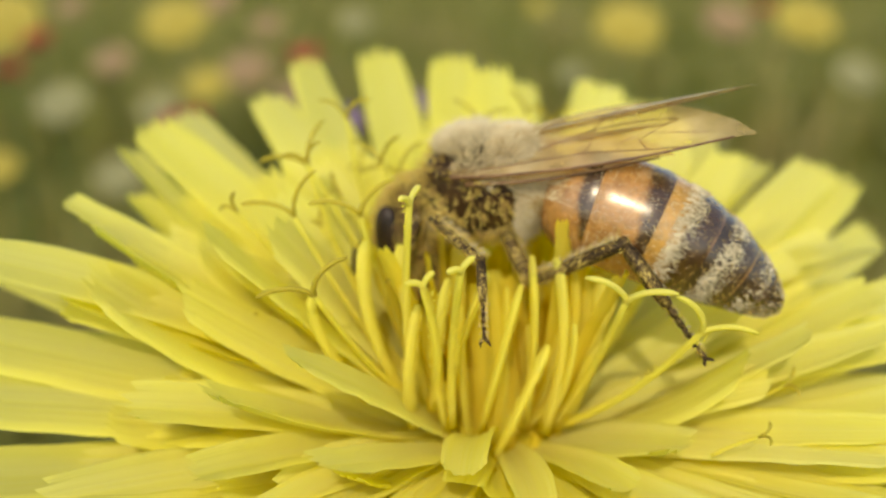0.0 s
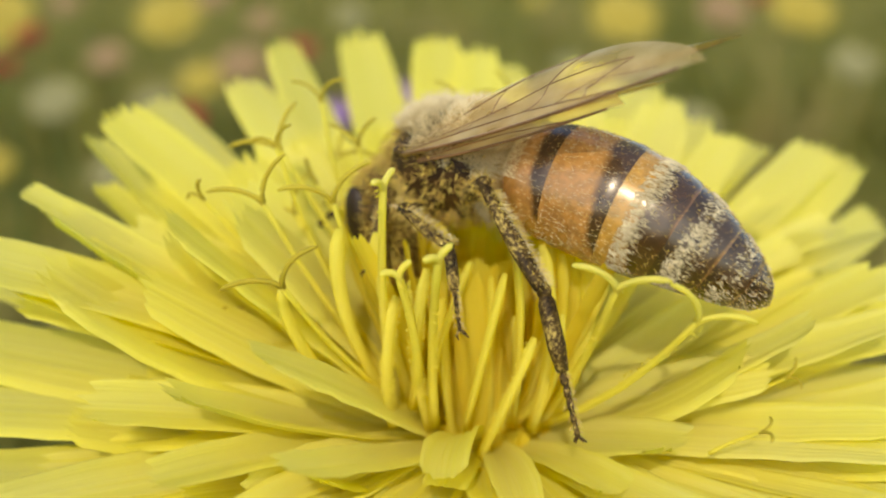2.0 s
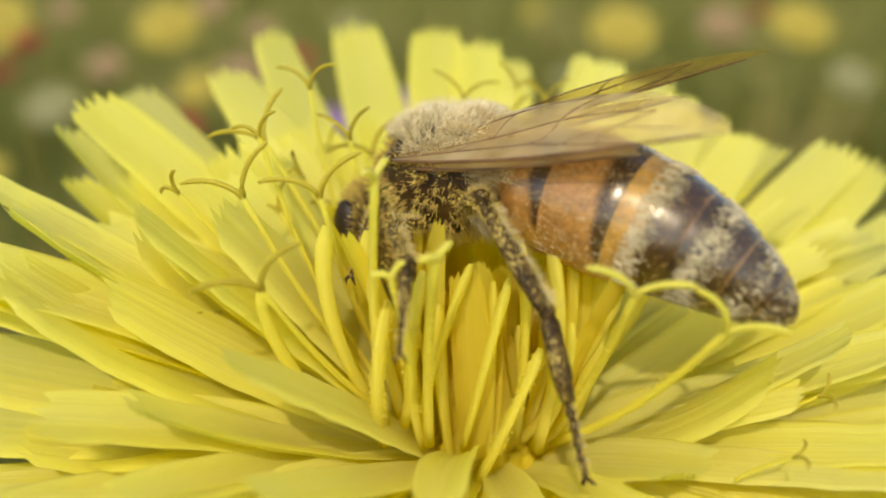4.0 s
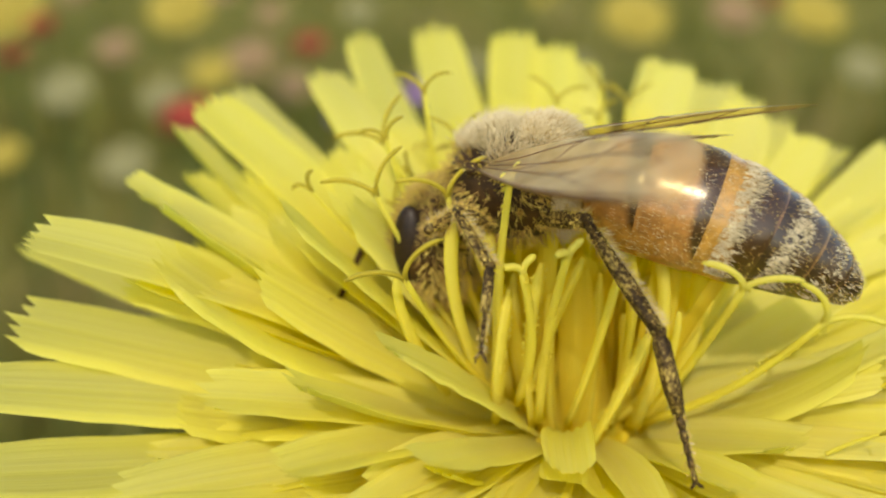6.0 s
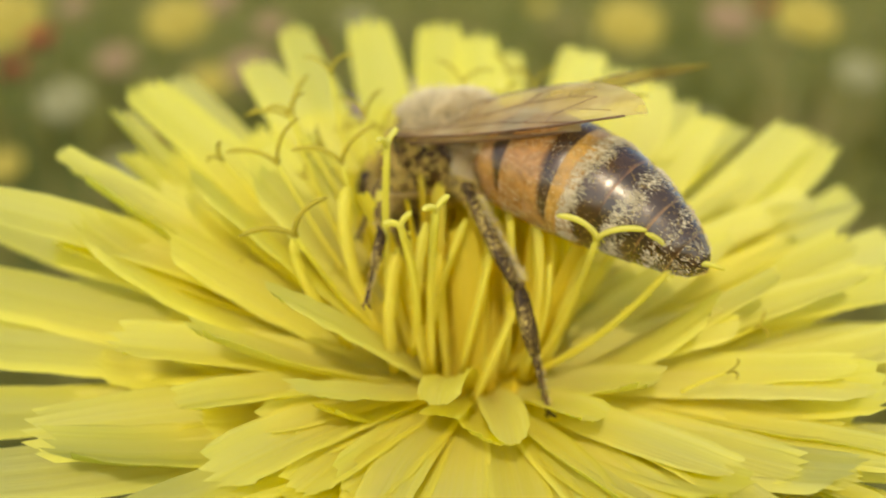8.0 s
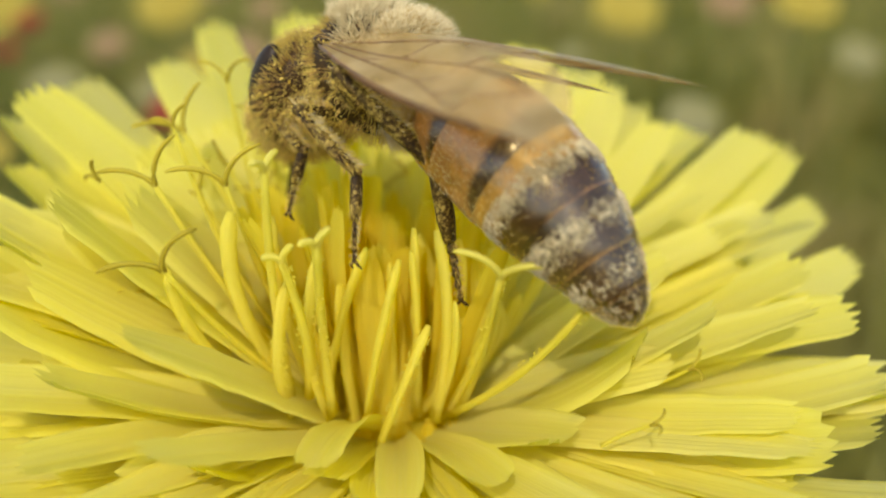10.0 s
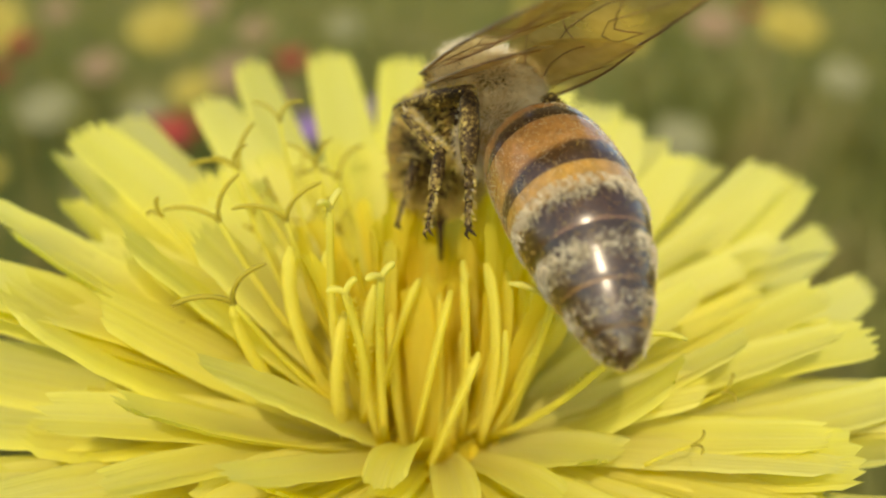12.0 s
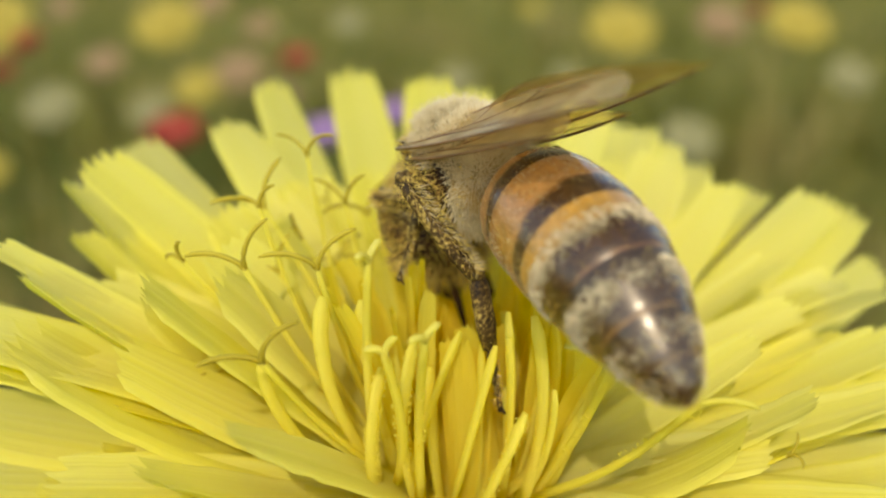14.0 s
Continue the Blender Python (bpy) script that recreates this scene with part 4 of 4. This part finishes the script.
for (nm, lab, colour), right, down, dist, size in WILD:
    x, y = dist * math.sin(radians(right)), dist * math.cos(radians(right))
    meadow_flower(nm, lab, colour, x, y, 0.30 - dist * math.tan(radians(down)), size, "poppy" if colour in (RED, PURPLE) else "daisy", "wildflowers in the meadow")


def motions():
    bee_rows = [
        (0.0, 1.40, 26.62, 292.81, 160.6, -8.3, -5.6),
        (0.5, 1.06, 27.15, 292.59, 150.9, -5.9, -1.2),
        (1.0, 1.26, 27.27, 292.40, 146.6, -4.2, -0.8),
        (1.5, 1.66, 26.55, 292.70, 137.3, -3.1, 3.3),
        (2.0, 0.99, 26.82, 292.91, 149.1, -5.2, -4.6),
        (2.5, 1.35, 26.86, 292.71, 145.3, -5.2, -0.9),
        (5.0, 0.58, 27.45, 291.93, 148.2, -0.6, -1.9),
        (5.5, 0.37, 26.37, 292.45, 153.7, -2.4, -1.0),
        (6.0, -0.58, 25.68, 292.44, 161.3, -2.6, 0.3),
        (6.5, -0.12, 26.60, 292.53, 154.4, -5.4, -0.1),
        (7.0, 0.11, 27.27, 292.46, 149.6, -6.3, -1.0),
        (7.5, 0.32, 27.95, 292.21, 149.0, -6.3, -0.4),
        (8.0, 0.79, 27.56, 292.09, 138.3, -1.4, -2.7),
        (10.5, 2.19, 25.16, 296.24, 144.9, -28.5, -1.6),
        (11.0, 3.77, 25.60, 296.89, 114.8, -29.5, 2.1),
        (11.5, 2.98, 26.03, 295.98, 110.0, -22.3, 16.3),
        (12.0, 3.47, 26.74, 295.37, 111.0, -17.4, 8.2),
        (12.5, 3.60, 27.11, 295.06, 112.0, -14.6, -1.4),
        (13.0, 2.19, 25.65, 294.46, 121.7, -12.4, 3.5),
        (13.5, 2.09, 25.72, 294.28, 120.5, -9.5, 1.8),
        (14.0, 1.66, 27.21, 294.57, 118.7, -8.2, -2.4),
    ]
    # the abdomen bends away from the thorax once the bee has turned
    belly_rows = [r for r in bee_rows if r[0] < 10] + [
        (10.5, 2.45, 26.14, 295.92, 136.3, -24.6, -2.0),
        (11.0, 4.23, 26.38, 296.34, 107.8, -22.4, 2.2),
        (11.5, 3.34, 26.44, 295.45, 105.5, -17.2, 16.4),
        (12.0, 4.34, 27.06, 295.07, 105.5, -14.7, 8.3),
        (12.5, 4.26, 27.51, 294.86, 106.4, -11.3, -1.3),
        (13.0, 2.99, 26.05, 294.10, 115.2, -9.8, 3.6),
        (13.5, 2.97, 26.16, 293.97, 113.7, -6.4, 2.0),
        (14.0, 2.50, 27.66, 294.21, 111.8, -4.2, -2.3),
    ]
    left = [(0.0, -15, 16), (0.5, -13, 22), (1.0, -4, 21), (1.5, -8, 19), (2.0, -1, 25), (2.5, -23, 15), (5.0, 15, 11), (5.5, 30, 8), (6.0, 51, 11), (6.5, 37, 15), (7.0, 22, 20),
            (7.5, 10, 18), (8.0, -6, 11), (10.5, 24, 16), (11.0, -4, 23), (11.5, 8, 24), (12.0, 8, 32), (12.5, -1, 28), (13.0, 7, 26), (13.5, 5, 24), (14.0, -6, 24)]
    right = [(0.0, 2, 24), (0.5, 11, 26), (1.0, 29, 27), (1.5, -3, 25), (2.0, 26, 21), (2.5, 23, 22), (5.0, 11, 19), (5.5, 1, 12), (6.0, -5, 15), (6.5, 4, 20), (7.0, -1, 26),
            (7.5, 12, 21), (8.0, 42, 11), (10.5, -6, 19), (11.0, -4, 20), (11.5, -11, 28), (12.0, -4, 38), (12.5, -1, 35), (13.0, -7, 28), (13.5, -6, 27), (14.0, -3, 28)]
    nods = [(0.0, 15, 0), (2.5, 15, 0), (5.0, 12, 0), (5.5, -5, 0), (6.0, 5, 0), (8.0, 15, 0), (9.5, 0, -8), (10.5, -8, -22), (11.0, 18, -10), (11.5, 28, 0), (14.0, 32, 0)]
    feelers = {1: [(0.0, -6, -24), (0.5, -15, -22), (1.0, -15, -3), (1.5, -36, 24), (2.0, -52, -3), (2.5, -15, 15), (5.0, -33, -12), (5.5, -30, -20), (8.0, 10, 10), (10.3, -5, -55), (14.0, -5, -55)],
               -1: [(0.0, 10, 10), (5.5, -10, 25), (8.0, 0, 20), (10.3, 0, 50), (14.0, 0, 50)]}
    bends = [(0.0, -0.4, 0.3, -0.8), (0.3, -0.5, 0.6, -0.2), (0.5, -0.5, 0.6, 0.8), (8.2, -0.5, 0.6, 0.8), (10.5, 0.1, 0.7, 0.6), (11.5, 0.35, 0.75, 0.55), (13.5, 0.3, 0.7, 0.65), (14.0, 0.42, 0.5, 0.75)]
    feet = {("hind", 1): [(0.0, 7.8, 21.5, 288.8), (0.4, 6.8, 21.5, 289.6), (0.5, 5.4, 21.3, 288.6), (0.6, 4.8, 21.2, 287.0), (0.8, 4.6, 21.2, 286.5), (2.7, 4.2, 20.4, 286.6), (5.0, 4.2, 20.2, 286.1), (6.0, 4.0, 19.4, 285.9), (7.0, 4.4, 21.5, 284.8), (8.2, 4.0, 21.0, 285.0),
                          (9.3, 4.4, 22.5, 288.5), (10.5, 4.2, 24.0, 289.6), (11.0, 2.6, 25.4, 290.9), (11.5, 2.2, 21.4, 293.9), (12.0, 2.9, 21.1, 293.2), (12.5, 2.8, 22.2, 291.8), (13.0, 3.5, 21.8, 287.9), (13.5, 3.0, 23.3, 288.0), (14.0, 2.7, 24.1, 288.0)],
            ("mid", 1): [(0.0, 1.2, 21.2, 289.6), (2.7, 1.0, 20.9, 289.8), (5.0, -1.4, 20.3, 289.4), (6.0, -1.8, 20.0, 289.4), (7.0, -1.6, 21.5, 288.8), (8.2, -1.7, 21.7, 288.5), (9.3, 1.0, 22.0, 291.5),
                         (10.5, 1.6, 22.5, 290.3), (11.0, 1.8, 24.1, 292.8), (11.5, 0.9, 22.5, 293.7), (12.0, 1.8, 21.6, 293.0), (12.5, 0.9, 24.5, 292.3), (13.0, 0.2, 24.2, 291.6), (13.5, 0.1, 24.6, 291.4), (14.0, -0.3, 25.8, 291.6)],
            ("fore", 1): [(0.0, -1.6, 24.5, 290.2), (8.2, -2.2, 25.0, 289.6), (9.3, -1.4, 25.5, 291.5), (10.5, -0.6, 25.0, 291.0), (11.0, 1.6, 23.7, 293.0), (12.5, 0.4, 27.0, 291.2), (13.0, -0.2, 26.5, 290.9), (14.0, -0.4, 28.2, 290.9)],
            ("hind", -1): [(0.0, 6.5, 30.5, 288.5), (8.2, 6.5, 30.5, 288.5), (9.3, 7.5, 29, 290), (10.4, 8.5, 26.5, 289), (14.0, 8.5, 27.5, 289)],
            ("mid", -1): [(0.0, 1.5, 32.0, 288.5), (8.2, 1.5, 32.0, 288.5), (9.3, 4, 31.5, 291), (10.4, 7.5, 29.5, 290), (14.0, 7.5, 30.5, 290)],
            ("fore", -1): [(0.0, -2.0, 30.5, 288.5), (8.2, -2.0, 30.5, 288.5), (9.3, 1, 32, 292), (10.4, 4.5, 32.5, 291.5), (14.0, 4.5, 33, 291)]}
    move_bee(bee_rows, belly_rows, feet, {1: left, -1: right}, nods, feelers, bends)


motions()
